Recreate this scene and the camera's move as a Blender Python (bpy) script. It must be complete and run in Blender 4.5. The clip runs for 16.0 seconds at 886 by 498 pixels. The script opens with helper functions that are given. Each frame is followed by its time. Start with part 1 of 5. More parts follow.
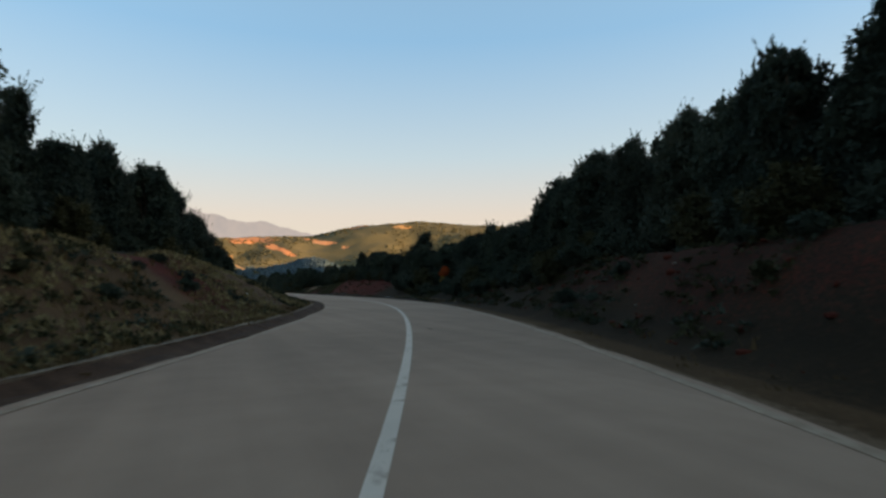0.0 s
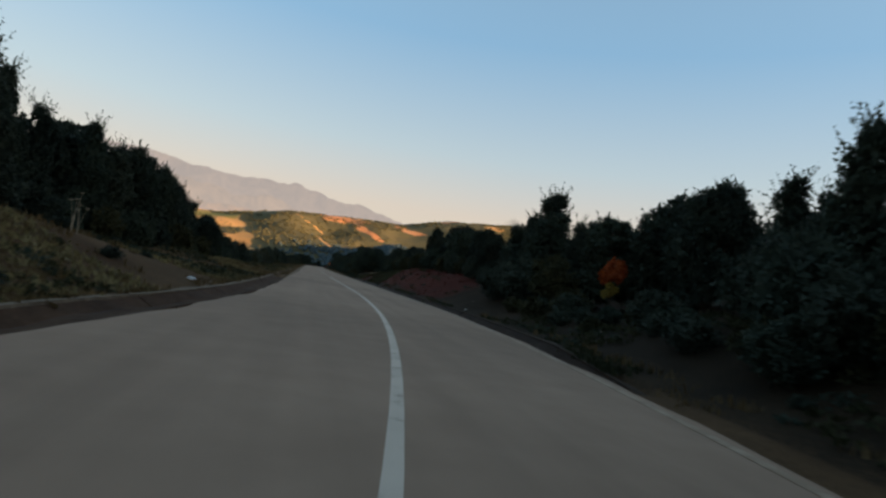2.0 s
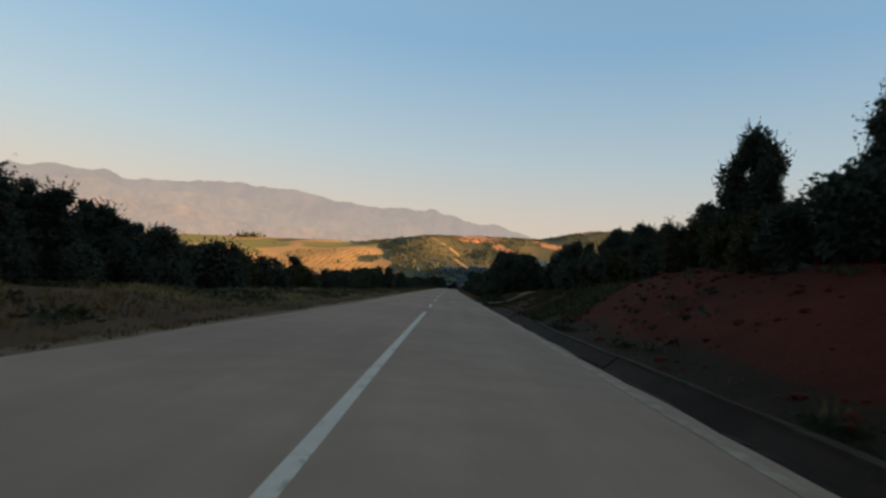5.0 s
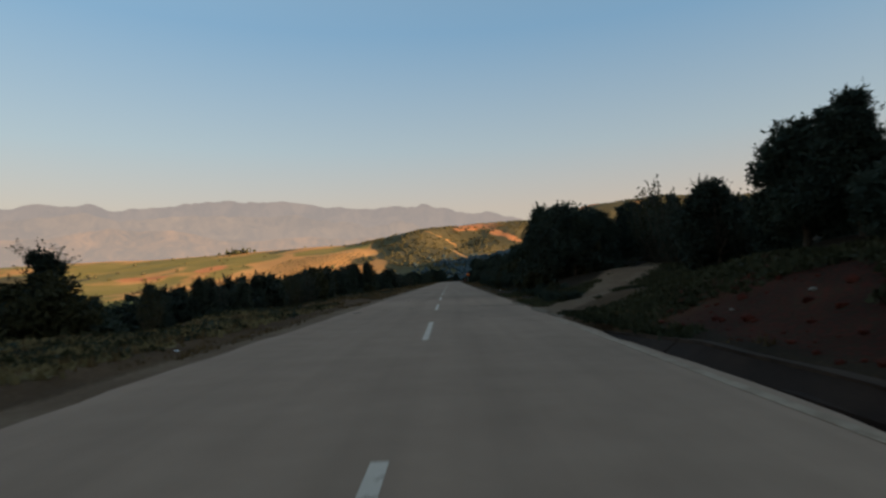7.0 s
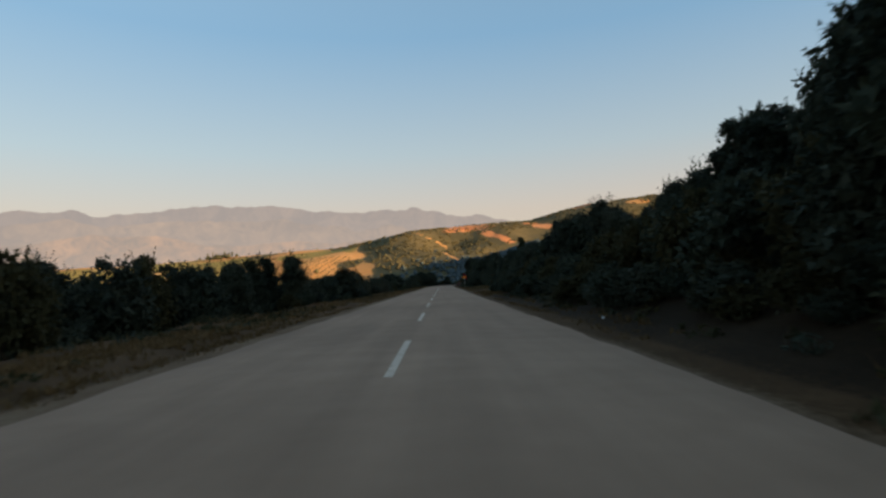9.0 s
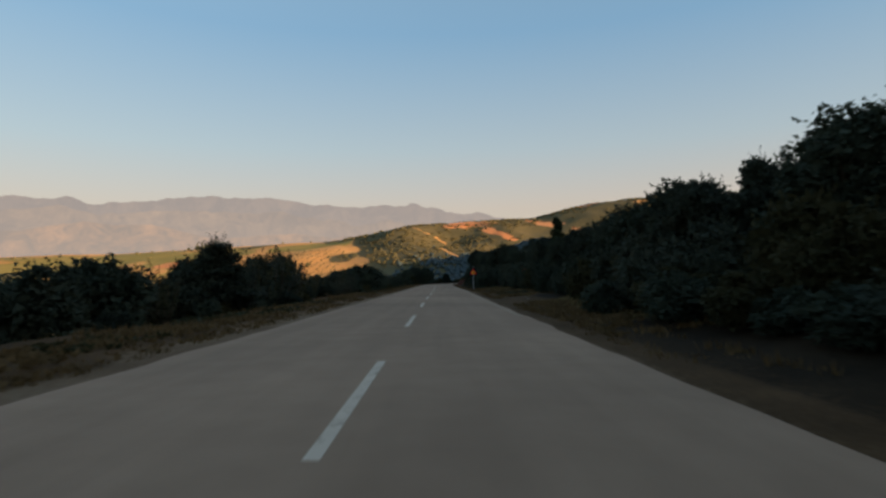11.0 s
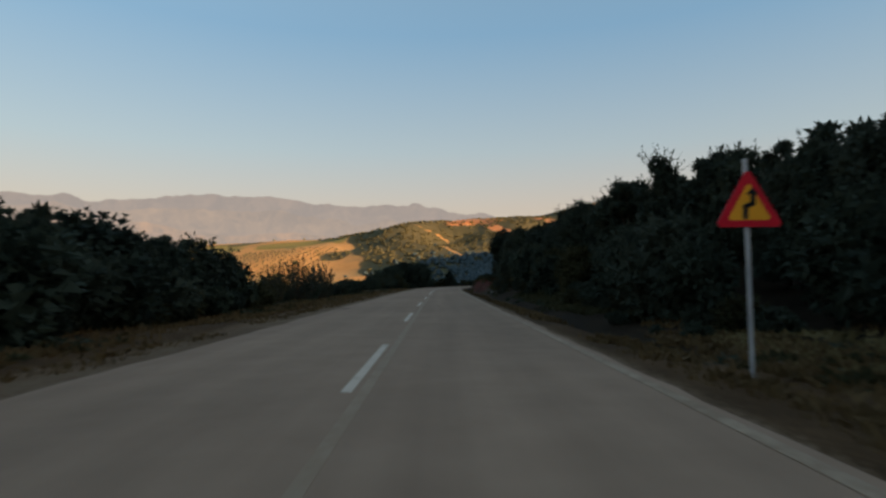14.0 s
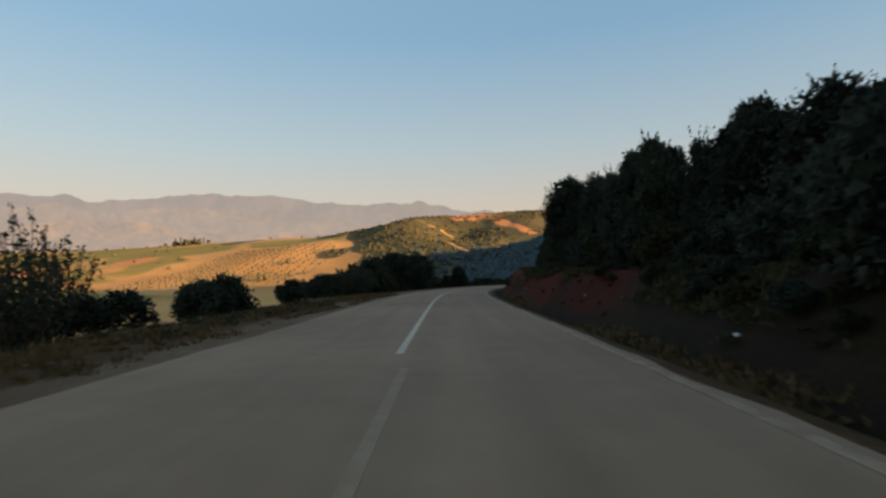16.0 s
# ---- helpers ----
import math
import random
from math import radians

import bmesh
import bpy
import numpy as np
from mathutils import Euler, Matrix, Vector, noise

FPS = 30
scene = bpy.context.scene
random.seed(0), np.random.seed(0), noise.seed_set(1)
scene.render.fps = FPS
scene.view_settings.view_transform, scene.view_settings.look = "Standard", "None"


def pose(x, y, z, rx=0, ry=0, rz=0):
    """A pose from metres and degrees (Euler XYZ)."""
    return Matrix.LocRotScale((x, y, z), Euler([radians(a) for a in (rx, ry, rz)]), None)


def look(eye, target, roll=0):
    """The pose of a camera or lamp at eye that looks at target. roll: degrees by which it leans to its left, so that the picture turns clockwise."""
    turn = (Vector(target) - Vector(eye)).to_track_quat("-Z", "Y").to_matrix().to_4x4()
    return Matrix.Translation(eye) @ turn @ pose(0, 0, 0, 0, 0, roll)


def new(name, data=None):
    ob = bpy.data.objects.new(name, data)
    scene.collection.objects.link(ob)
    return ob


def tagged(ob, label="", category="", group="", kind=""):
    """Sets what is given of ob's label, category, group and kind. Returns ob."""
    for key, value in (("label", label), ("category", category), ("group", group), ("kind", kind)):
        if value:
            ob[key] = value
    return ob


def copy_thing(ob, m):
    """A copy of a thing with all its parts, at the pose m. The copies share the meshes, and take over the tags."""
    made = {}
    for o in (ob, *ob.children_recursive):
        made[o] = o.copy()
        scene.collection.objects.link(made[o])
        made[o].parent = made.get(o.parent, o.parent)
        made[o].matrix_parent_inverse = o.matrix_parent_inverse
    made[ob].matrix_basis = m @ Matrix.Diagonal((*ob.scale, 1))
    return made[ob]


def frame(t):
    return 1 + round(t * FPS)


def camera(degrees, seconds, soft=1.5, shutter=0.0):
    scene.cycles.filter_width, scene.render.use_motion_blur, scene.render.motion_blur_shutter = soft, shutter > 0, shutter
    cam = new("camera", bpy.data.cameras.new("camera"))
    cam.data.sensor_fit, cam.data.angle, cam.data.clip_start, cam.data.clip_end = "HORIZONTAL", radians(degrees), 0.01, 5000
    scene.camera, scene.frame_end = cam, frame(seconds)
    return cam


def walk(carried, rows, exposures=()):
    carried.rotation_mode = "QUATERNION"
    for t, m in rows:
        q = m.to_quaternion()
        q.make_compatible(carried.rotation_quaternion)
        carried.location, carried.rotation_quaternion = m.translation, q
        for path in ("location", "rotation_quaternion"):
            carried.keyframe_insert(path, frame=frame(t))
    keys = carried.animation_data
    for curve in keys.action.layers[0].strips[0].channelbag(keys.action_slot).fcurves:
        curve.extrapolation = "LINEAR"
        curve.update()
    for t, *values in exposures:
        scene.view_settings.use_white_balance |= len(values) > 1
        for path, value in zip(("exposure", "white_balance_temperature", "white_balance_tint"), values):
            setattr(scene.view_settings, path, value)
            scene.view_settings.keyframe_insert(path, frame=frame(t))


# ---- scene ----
cam = camera(75.24, 16.0, soft=2.6, shutter=0.15)

# seconds, x, y, yaw, pitch, lean to the left
EYE_HEIGHT = 1.2
PATH = [
    (0.0, -13.18, 0.74, -21.71, 3.72, -0.63),
    (0.5, -9.89, 9.61, -21.01, 3.45, 3.24),
    (1.0, -7.02, 18.58, -19.06, 3.24, 5.59),
    (1.5, -4.62, 27.66, -16.17, 3.14, 8.60),
    (2.0, -2.75, 36.31, -12.93, 3.42, 8.80),
    (2.5, -1.31, 44.44, -9.84, 3.31, 8.07),
    (3.0, -0.22, 51.86, -7.20, 3.37, 8.22),
    (3.5, 0.49, 59.11, -4.54, 3.39, 9.14),
    (4.0, 0.91, 66.07, -2.30, 3.53, 8.18),
    (4.5, 1.09, 72.90, -0.21, 3.55, 5.93),
    (4.7, 1.05, 75.64, 0.42, 3.69, 5.73),
    (5.4, 0.85, 86.00, 1.12, 3.52, 4.01),
    (6.1, 0.68, 96.97, 1.00, 3.34, 1.60),
    (6.8, 0.56, 108.42, 0.58, 3.12, -1.19),
    (7.0, 0.55, 111.71, 0.47, 3.00, -2.01),
    (7.5, 0.62, 120.01, 0.16, 3.09, -1.40),
    (8.0, 0.61, 129.09, 0.16, 3.06, -1.46),
    (8.5, 0.56, 138.52, -0.25, 2.96, -2.74),
    (9.0, 0.73, 148.54, -0.49, 3.33, -2.60),
    (9.5, 0.82, 158.08, -0.84, 2.94, -2.47),
    (9.7, 0.81, 161.76, -0.83, 2.15, -1.31),
    (10.4, 0.87, 174.46, -0.69, 2.85, -0.96),
    (11.1, 0.99, 187.61, -0.60, 3.12, -0.98),
    (11.8, 1.16, 201.93, -0.60, 3.37, -0.82),
    (12.0, 1.20, 206.12, -0.62, 3.37, -0.91),
    (12.5, 1.29, 217.30, -0.49, 3.32, -0.79),
    (13.0, 1.29, 228.55, -0.51, 3.36, -0.65),
    (13.5, 1.41, 239.44, -0.44, 3.31, -0.67),
    (14.0, 1.51, 250.25, -0.39, 3.22, -0.50),
    (14.5, 1.46, 260.53, -0.35, 2.84, -0.23),
    (15.0, 1.40, 270.87, -0.23, 3.06, -0.58),
    (15.5, 1.35, 281.72, -0.07, 3.24, -0.81),
    (16.0, 1.32, 292.06, 0.02, 3.05, -1.01),
]


def eye_pose(x, y, yaw, pitch, lean):
    a, b = radians(yaw), radians(pitch)
    eye = Vector((x, y, EYE_HEIGHT))
    return look(eye, eye + Vector((-math.sin(a) * math.cos(b), math.cos(a) * math.cos(b), math.sin(b))), lean)


walk(cam, [(t, eye_pose(*row)) for t, *row in PATH], [(0.0, 1.58, 7120, 10), (2.0, 1.42, 7120, 10), (4.5, 1.30, 7120, 10), (7.0, 1.07, 7050, 10), (8.2, 1.08, 7050, 10), (9.2, 1.27, 7100, 10), (12.0, 1.13, 7100, 10), (13.5, 1.14, 7200, 10), (16.0, 1.22, 7300, 10)])

# ---- light ----
SUN_ELEVATION, SUN_AZIMUTH = 8.0, 118.0      # degrees; azimuth clockwise from the road's straight
HAZE, ZENITH = (1.68, 1.40, 1.24), (0.42, 0.92, 1.54)
HAZE_STEPS = [(0.12, (1.64, 1.44, 1.34, 0.90)), (0.22, (1.13, 1.41, 1.66, 0.83)), (0.40, (0.50, 1.08, 1.78, 0.74))]
world = bpy.data.worlds.new("evening sky")
scene.world = world
world.use_nodes = True
nt = world.node_tree
sky = nt.nodes.new("ShaderNodeTexSky")
sky.sky_type, sky.sun_disc = "NISHITA", False
sky.sun_elevation, sky.sun_rotation = radians(SUN_ELEVATION), radians(SUN_AZIMUTH)
sky.air_density, sky.dust_density, sky.ozone_density = 1.0, 1.3, 1.1
# evening haze: the sky pales and warms evenly all round towards the horizon
way, split = nt.nodes.new("ShaderNodeTexCoord"), nt.nodes.new("ShaderNodeSeparateXYZ")
nt.links.new(way.outputs["Generated"], split.inputs[0])
band = nt.nodes.new("ShaderNodeValToRGB")
nt.links.new(split.outputs["Z"], band.inputs["Fac"])
stops = band.color_ramp.elements
stops[0].position, stops[0].color = 0.0, (*HAZE, 0.85)
stops[1].position, stops[1].color = 0.6, (*ZENITH, 0.35)
for at, colour in HAZE_STEPS:
    stops.new(at).color = colour
blend = nt.nodes.new("ShaderNodeMix")
blend.data_type = "RGBA"
nt.links.new(band.outputs["Alpha"], blend.inputs["Factor"])
nt.links.new(sky.outputs["Color"], blend.inputs[6])
nt.links.new(band.outputs["Color"], blend.inputs[7])
nt.links.new(blend.outputs[2], nt.nodes["Background"].inputs["Color"])
nt.nodes["Background"].inputs["Strength"].default_value = 0.15
sun = new("sun", bpy.data.lights.new("sun", "SUN"))
sun.data.energy, sun.data.angle, sun.data.color = 4.6, radians(0.5), (1.0, 0.64, 0.36)
az, el = radians(SUN_AZIMUTH), radians(SUN_ELEVATION)
sun.matrix_world = look((0, 0, 300), (-math.sin(az) * math.cos(el), -math.cos(az) * math.cos(el), 300 - math.sin(el)))


# ---- materials ----
def material(name, low, high, scale=4.0, fine=40.0, rough=0.9, bump=0.3, depth=0.02, mid=None, spread=(0.35, 0.65), specular=0.12, by_object=0.0, metal=0.0):
    """Two colours mixed by coarse and fine noise, with fine relief."""
    m = bpy.data.materials.new(name)
    m.use_nodes = True
    n, l = m.node_tree.nodes, m.node_tree.links
    b = n["Principled BSDF"]
    pos = n.new("ShaderNodeNewGeometry")
    coarse, grain = n.new("ShaderNodeTexNoise"), n.new("ShaderNodeTexNoise")
    coarse.inputs["Scale"].default_value, coarse.inputs["Detail"].default_value = scale, 5
    grain.inputs["Scale"].default_value, grain.inputs["Detail"].default_value = fine, 3
    for t in (coarse, grain):
        l.new(pos.outputs["Position"], t.inputs["Vector"])
    ramp = n.new("ShaderNodeValToRGB")
    e = ramp.color_ramp.elements
    e[0].position, e[0].color = spread[0], (*low, 1)
    e[1].position, e[1].color = spread[1], (*high, 1)
    if mid:
        e.new((spread[0] + spread[1]) / 2).color = (*mid, 1)
    mix = n.new("ShaderNodeMath")
    mix.operation = "MULTIPLY_ADD"
    mix.inputs[1].default_value = 0.35
    shift = n.new("ShaderNodeMath")
    shift.operation = "MULTIPLY_ADD"
    shift.inputs[1].default_value, shift.inputs[2].default_value = 0.65, 0.0
    l.new(coarse.outputs["Fac"], shift.inputs[0])
    l.new(grain.outputs["Fac"], mix.inputs[0])
    l.new(shift.outputs[0], mix.inputs[2])
    out = mix.outputs[0]
    if by_object:
        info, vary = n.new("ShaderNodeObjectInfo"), n.new("ShaderNodeMath")
        vary.operation = "MULTIPLY_ADD"
        vary.inputs[1].default_value = by_object
        l.new(info.outputs["Random"], vary.inputs[0])
        l.new(out, vary.inputs[2])
        less = n.new("ShaderNodeMath")
        less.operation = "SUBTRACT"
        less.inputs[1].default_value = by_object / 2
        l.new(vary.outputs[0], less.inputs[0])
        out = less.outputs[0]
    l.new(out, ramp.inputs["Fac"])
    l.new(ramp.outputs["Color"], b.inputs["Base Color"])
    b.inputs["Roughness"].default_value = rough
    b.inputs["Metallic"].default_value = metal
    b.inputs["Specular IOR Level"].default_value = specular
    if bump:
        relief = n.new("ShaderNodeBump")
        relief.inputs["Strength"].default_value, relief.inputs["Distance"].default_value = bump, depth
        l.new(grain.outputs["Fac"], relief.inputs["Height"])
        l.new(relief.outputs["Normal"], b.inputs["Normal"])
    return m


def worn_paint(name, paint, under, wear):
    """Road paint through which the asphalt shows where tyres have worn it."""
    m = material(name, paint, tuple(c * 0.85 for c in paint), 1.5, 60, 0.7, 0.2, 0.004)
    n, l = m.node_tree.nodes, m.node_tree.links
    b, ramp = n["Principled BSDF"], n["Color Ramp"] if "Color Ramp" in n else [x for x in n if x.type == "VALTORGB"][0]
    pos = [x for x in n if x.type == "NEW_GEOMETRY"][0]
    t = n.new("ShaderNodeTexNoise")
    t.inputs["Scale"].default_value, t.inputs["Detail"].default_value, t.inputs["Roughness"].default_value = 2.2, 8, 0.75
    l.new(pos.outputs["Position"], t.inputs["Vector"])
    cut = n.new("ShaderNodeMapRange")
    cut.inputs["From Min"].default_value, cut.inputs["From Max"].default_value = wear - 0.05, wear + 0.05
    l.new(t.outputs["Fac"], cut.inputs["Value"])
    mix = n.new("ShaderNodeMix")
    mix.data_type = "RGBA"
    l.new(cut.outputs["Result"], mix.inputs["Factor"])
    l.new(ramp.outputs["Color"], mix.inputs[6])
    mix.inputs[7].default_value = (*under, 1)
    l.new(mix.outputs[2], b.inputs["Base Color"])
    return m


def leaf_material(name, low, high, by_object=0.25):
    """Leaves that differ from clump to clump, with a little light through them."""
    m = material(name, low, high, 0.9, 9.0, 0.65, 0.0, by_object=by_object, specular=0.06, spread=(0.3, 0.72))
    n, l = m.node_tree.nodes, m.node_tree.links
    thin = n.new("ShaderNodeBsdfTranslucent")
    mix = n.new("ShaderNodeMixShader")
    ramp = [x for x in n if x.type == "VALTORGB"][0]
    out = [x for x in n if x.type == "OUTPUT_MATERIAL"][0]
    l.new(ramp.outputs["Color"], thin.inputs["Color"])
    mix.inputs["Fac"].default_value = 0.2
    l.new(n["Principled BSDF"].outputs[0], mix.inputs[1])
    l.new(thin.outputs[0], mix.inputs[2])
    l.new(mix.outputs[0], out.inputs["Surface"])
    return m


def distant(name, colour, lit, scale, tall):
    """A far range as a dim glow: evening haze, paler towards the foot, and lit broken relief are put into its emission.
    """
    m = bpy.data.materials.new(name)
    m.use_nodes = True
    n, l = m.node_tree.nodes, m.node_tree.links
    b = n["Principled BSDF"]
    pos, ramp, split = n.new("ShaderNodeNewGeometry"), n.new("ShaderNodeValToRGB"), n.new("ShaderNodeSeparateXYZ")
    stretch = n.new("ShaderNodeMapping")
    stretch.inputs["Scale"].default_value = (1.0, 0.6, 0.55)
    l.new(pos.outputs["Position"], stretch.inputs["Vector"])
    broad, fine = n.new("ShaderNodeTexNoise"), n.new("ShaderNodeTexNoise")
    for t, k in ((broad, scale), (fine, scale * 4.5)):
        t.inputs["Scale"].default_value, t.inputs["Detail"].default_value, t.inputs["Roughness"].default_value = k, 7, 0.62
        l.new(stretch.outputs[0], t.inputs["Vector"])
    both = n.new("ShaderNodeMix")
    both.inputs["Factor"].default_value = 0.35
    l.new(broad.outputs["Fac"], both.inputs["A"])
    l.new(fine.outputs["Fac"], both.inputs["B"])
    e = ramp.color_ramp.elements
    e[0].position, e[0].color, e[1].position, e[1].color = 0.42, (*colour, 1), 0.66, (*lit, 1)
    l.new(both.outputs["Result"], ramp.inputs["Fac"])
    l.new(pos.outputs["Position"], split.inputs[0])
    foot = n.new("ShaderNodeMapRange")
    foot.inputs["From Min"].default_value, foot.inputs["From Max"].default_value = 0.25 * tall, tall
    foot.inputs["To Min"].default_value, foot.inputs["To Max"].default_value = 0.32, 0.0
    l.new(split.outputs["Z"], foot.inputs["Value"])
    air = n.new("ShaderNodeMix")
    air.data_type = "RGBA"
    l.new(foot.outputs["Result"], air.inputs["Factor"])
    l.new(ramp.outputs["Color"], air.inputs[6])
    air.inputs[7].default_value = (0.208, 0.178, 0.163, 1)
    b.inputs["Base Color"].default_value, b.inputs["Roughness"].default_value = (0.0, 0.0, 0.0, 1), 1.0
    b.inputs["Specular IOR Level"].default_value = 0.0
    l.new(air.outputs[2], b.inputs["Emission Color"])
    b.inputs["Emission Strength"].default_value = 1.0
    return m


def asphalt_material():
    """Worn asphalt: broad tonal drift, polished wheel tracks, mottled repairs and fine grain."""
    m = material("asphalt", (0.258, 0.163, 0.107), (0.336, 0.217, 0.145), 1.3, 110, 0.85, 0.35, 0.006, spread=(0.25, 0.75))
    n, l = m.node_tree.nodes, m.node_tree.links
    b, ramp = n["Principled BSDF"], [x for x in n if x.type == "VALTORGB"][0]
    pos = [x for x in n if x.type == "NEW_GEOMETRY"][0]
    stretch = n.new("ShaderNodeMapping")
    stretch.inputs["Scale"].default_value = (1.6, 0.05, 1.0)
    l.new(pos.outputs["Position"], stretch.inputs["Vector"])
    streak, drift = n.new("ShaderNodeTexNoise"), n.new("ShaderNodeTexNoise")
    streak.inputs["Scale"].default_value, streak.inputs["Detail"].default_value = 1.0, 5
    drift.inputs["Scale"].default_value, drift.inputs["Detail"].default_value = 0.11, 6
    l.new(stretch.outputs[0], streak.inputs["Vector"])
    l.new(pos.outputs["Position"], drift.inputs["Vector"])
    track = n.new("ShaderNodeAttribute")
    track.attribute_name = "track"
    tone = None
    for source, low, high in ((streak.outputs["Fac"], 0.9, 1.1), (drift.outputs["Fac"], 0.84, 1.16), (track.outputs["Fac"], 1.0, 0.93)):
        span = n.new("ShaderNodeMapRange")
        span.inputs["From Min"].default_value, span.inputs["From Max"].default_value = (0.0, 1.0) if source is track.outputs["Fac"] else (0.3, 0.7)
        span.inputs["To Min"].default_value, span.inputs["To Max"].default_value = low, high
        l.new(source, span.inputs["Value"])
        if tone is None:
            tone = span.outputs["Result"]
        else:
            times = n.new("ShaderNodeMath")
            times.operation = "MULTIPLY"
            l.new(tone, times.inputs[0])
            l.new(span.outputs["Result"], times.inputs[1])
            tone = times.outputs[0]
    scale = n.new("ShaderNodeVectorMath")
    scale.operation = "SCALE"
    l.new(ramp.outputs["Color"], scale.inputs[0])
    l.new(tone, scale.inputs["Scale"])
    l.new(scale.outputs[0], b.inputs["Base Color"])
    return m


ASPHALT = asphalt_material()
ASPHALT_DARK = material("dark patched asphalt", (0.11, 0.08, 0.055), (0.16, 0.118, 0.08), 3, 90, 0.9, 0.4, 0.008)
PAINT = worn_paint("white road paint", (0.62, 0.49, 0.375), (0.25, 0.175, 0.12), 0.6)
PAINT_EDGE = worn_paint("worn white edge paint", (0.40, 0.28, 0.188), (0.27, 0.178, 0.114), 0.5)
PAINT_OLD = worn_paint("faded old road paint", (0.345, 0.236, 0.155), (0.29, 0.192, 0.122), 0.5)
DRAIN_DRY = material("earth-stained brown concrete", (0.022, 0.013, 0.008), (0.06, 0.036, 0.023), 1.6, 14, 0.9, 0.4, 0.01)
# trough colour: brown earth, darkened to paint in the shade of its depth
DRAIN = material("earth-filled concrete with shade in its colour", (0.018, 0.0095, 0.006), (0.04, 0.022, 0.0135), 1.2, 30, 0.9, 0.4, 0.01)
CONCRETE = material("weathered concrete", (0.075, 0.05, 0.033), (0.22, 0.16, 0.108), 1.6, 14, 0.9, 0.4, 0.01)
EARTH = material("trodden brown earth", (0.034, 0.0165, 0.009), (0.08, 0.042, 0.023), 1.8, 16, 0.95, 0.5, 0.02)
MUD = material("dry mud over asphalt", (0.13, 0.09, 0.058), (0.2, 0.142, 0.094), 2.5, 30, 0.95, 0.6, 0.02)


def land_material():
    """The ground: dry grass, and over it, by the masks stored on the sheet, gravel, leaf litter with the wood's shade
    in its colour, red earth, fields, scrub and bare cliff.
    """
    m = bpy.data.materials.new("open land")
    m.use_nodes = True
    n, l = m.node_tree.nodes, m.node_tree.links
    b = n["Principled BSDF"]
    pos = n.new("ShaderNodeNewGeometry")

    def noise_at(scale, detail, rough=0.6):
        t = n.new("ShaderNodeTexNoise")
        t.inputs["Scale"].default_value, t.inputs["Detail"].default_value, t.inputs["Roughness"].default_value = scale, detail, rough
        l.new(pos.outputs["Position"], t.inputs["Vector"])
        return t.outputs["Fac"]

    def math_node(op, a, b_, third=None):
        t = n.new("ShaderNodeMath")
        t.operation = op
        for k, v in enumerate((a, b_, third)):
            if v is None:
                continue
            if isinstance(v, (int, float)):
                t.inputs[k].default_value = v
            else:
                l.new(v, t.inputs[k])
        return t.outputs[0]

    near, grain = noise_at(0.45, 5), noise_at(11.0, 4, 0.7)
    wide, tuft = noise_at(0.018, 6), noise_at(0.22, 5, 0.7)
    near_mix = math_node("MULTIPLY_ADD", grain, 0.45, math_node("MULTIPLY", near, 0.55))
    far_mix = math_node("MULTIPLY_ADD", tuft, 0.45, math_node("MULTIPLY", wide, 0.55))

    def ramp(source, low, mid, high):
        r = n.new("ShaderNodeValToRGB")
        e = r.color_ramp.elements
        e[0].position, e[0].color, e[1].position, e[1].color = 0.33, (*low, 1), 0.67, (*high, 1)
        e.new(0.5).color = (*mid, 1)
        l.new(source, r.inputs["Fac"])
        return r.outputs["Color"]

    colour = ramp(near_mix, (0.044, 0.0245, 0.0115), (0.077, 0.042, 0.0195), (0.127, 0.072, 0.036))
    # litter is near black: shade beside the wood is put into its colour
    layers = [("gravel", near_mix, grain, 0.7, (0.1, 0.058, 0.032), (0.15, 0.092, 0.054), (0.215, 0.145, 0.09)),
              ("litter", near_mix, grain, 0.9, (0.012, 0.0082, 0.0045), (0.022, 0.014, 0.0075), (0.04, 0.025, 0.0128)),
              ("red", near_mix, grain, 1.1, (0.034, 0.0075, 0.0045), (0.060, 0.0125, 0.007), (0.10, 0.021, 0.011)),
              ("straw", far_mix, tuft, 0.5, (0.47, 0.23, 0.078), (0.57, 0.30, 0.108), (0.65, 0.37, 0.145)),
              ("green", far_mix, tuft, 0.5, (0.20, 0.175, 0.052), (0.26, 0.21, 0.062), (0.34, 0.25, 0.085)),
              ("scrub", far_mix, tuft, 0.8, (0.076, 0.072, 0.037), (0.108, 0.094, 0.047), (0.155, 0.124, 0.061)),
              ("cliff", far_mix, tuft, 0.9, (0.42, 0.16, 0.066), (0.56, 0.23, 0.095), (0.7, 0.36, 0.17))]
    for name, source, edge, ragged_by, low, mid, high in layers:
        mask = n.new("ShaderNodeAttribute")
        mask.attribute_name = name
        soft = math_node("MULTIPLY_ADD", math_node("SUBTRACT", edge, 0.5), ragged_by, mask.outputs["Fac"])
        cut = n.new("ShaderNodeMapRange")
        cut.interpolation_type = "SMOOTHSTEP"
        cut.inputs["From Min"].default_value, cut.inputs["From Max"].default_value = 0.38, 0.62
        l.new(soft, cut.inputs["Value"])
        mix = n.new("ShaderNodeMix")
        mix.data_type = "RGBA"
        l.new(cut.outputs["Result"], mix.inputs["Factor"])
        l.new(colour, mix.inputs[6])
        l.new(ramp(source, low, mid, high), mix.inputs[7])
        colour = mix.outputs[2]
    l.new(colour, b.inputs["Base Color"])
    b.inputs["Roughness"].default_value, b.inputs["Specular IOR Level"].default_value = 0.95, 0.08
    relief = n.new("ShaderNodeBump")
    relief.inputs["Strength"].default_value, relief.inputs["Distance"].default_value = 0.9, 0.07
    l.new(near_mix, relief.inputs["Height"])
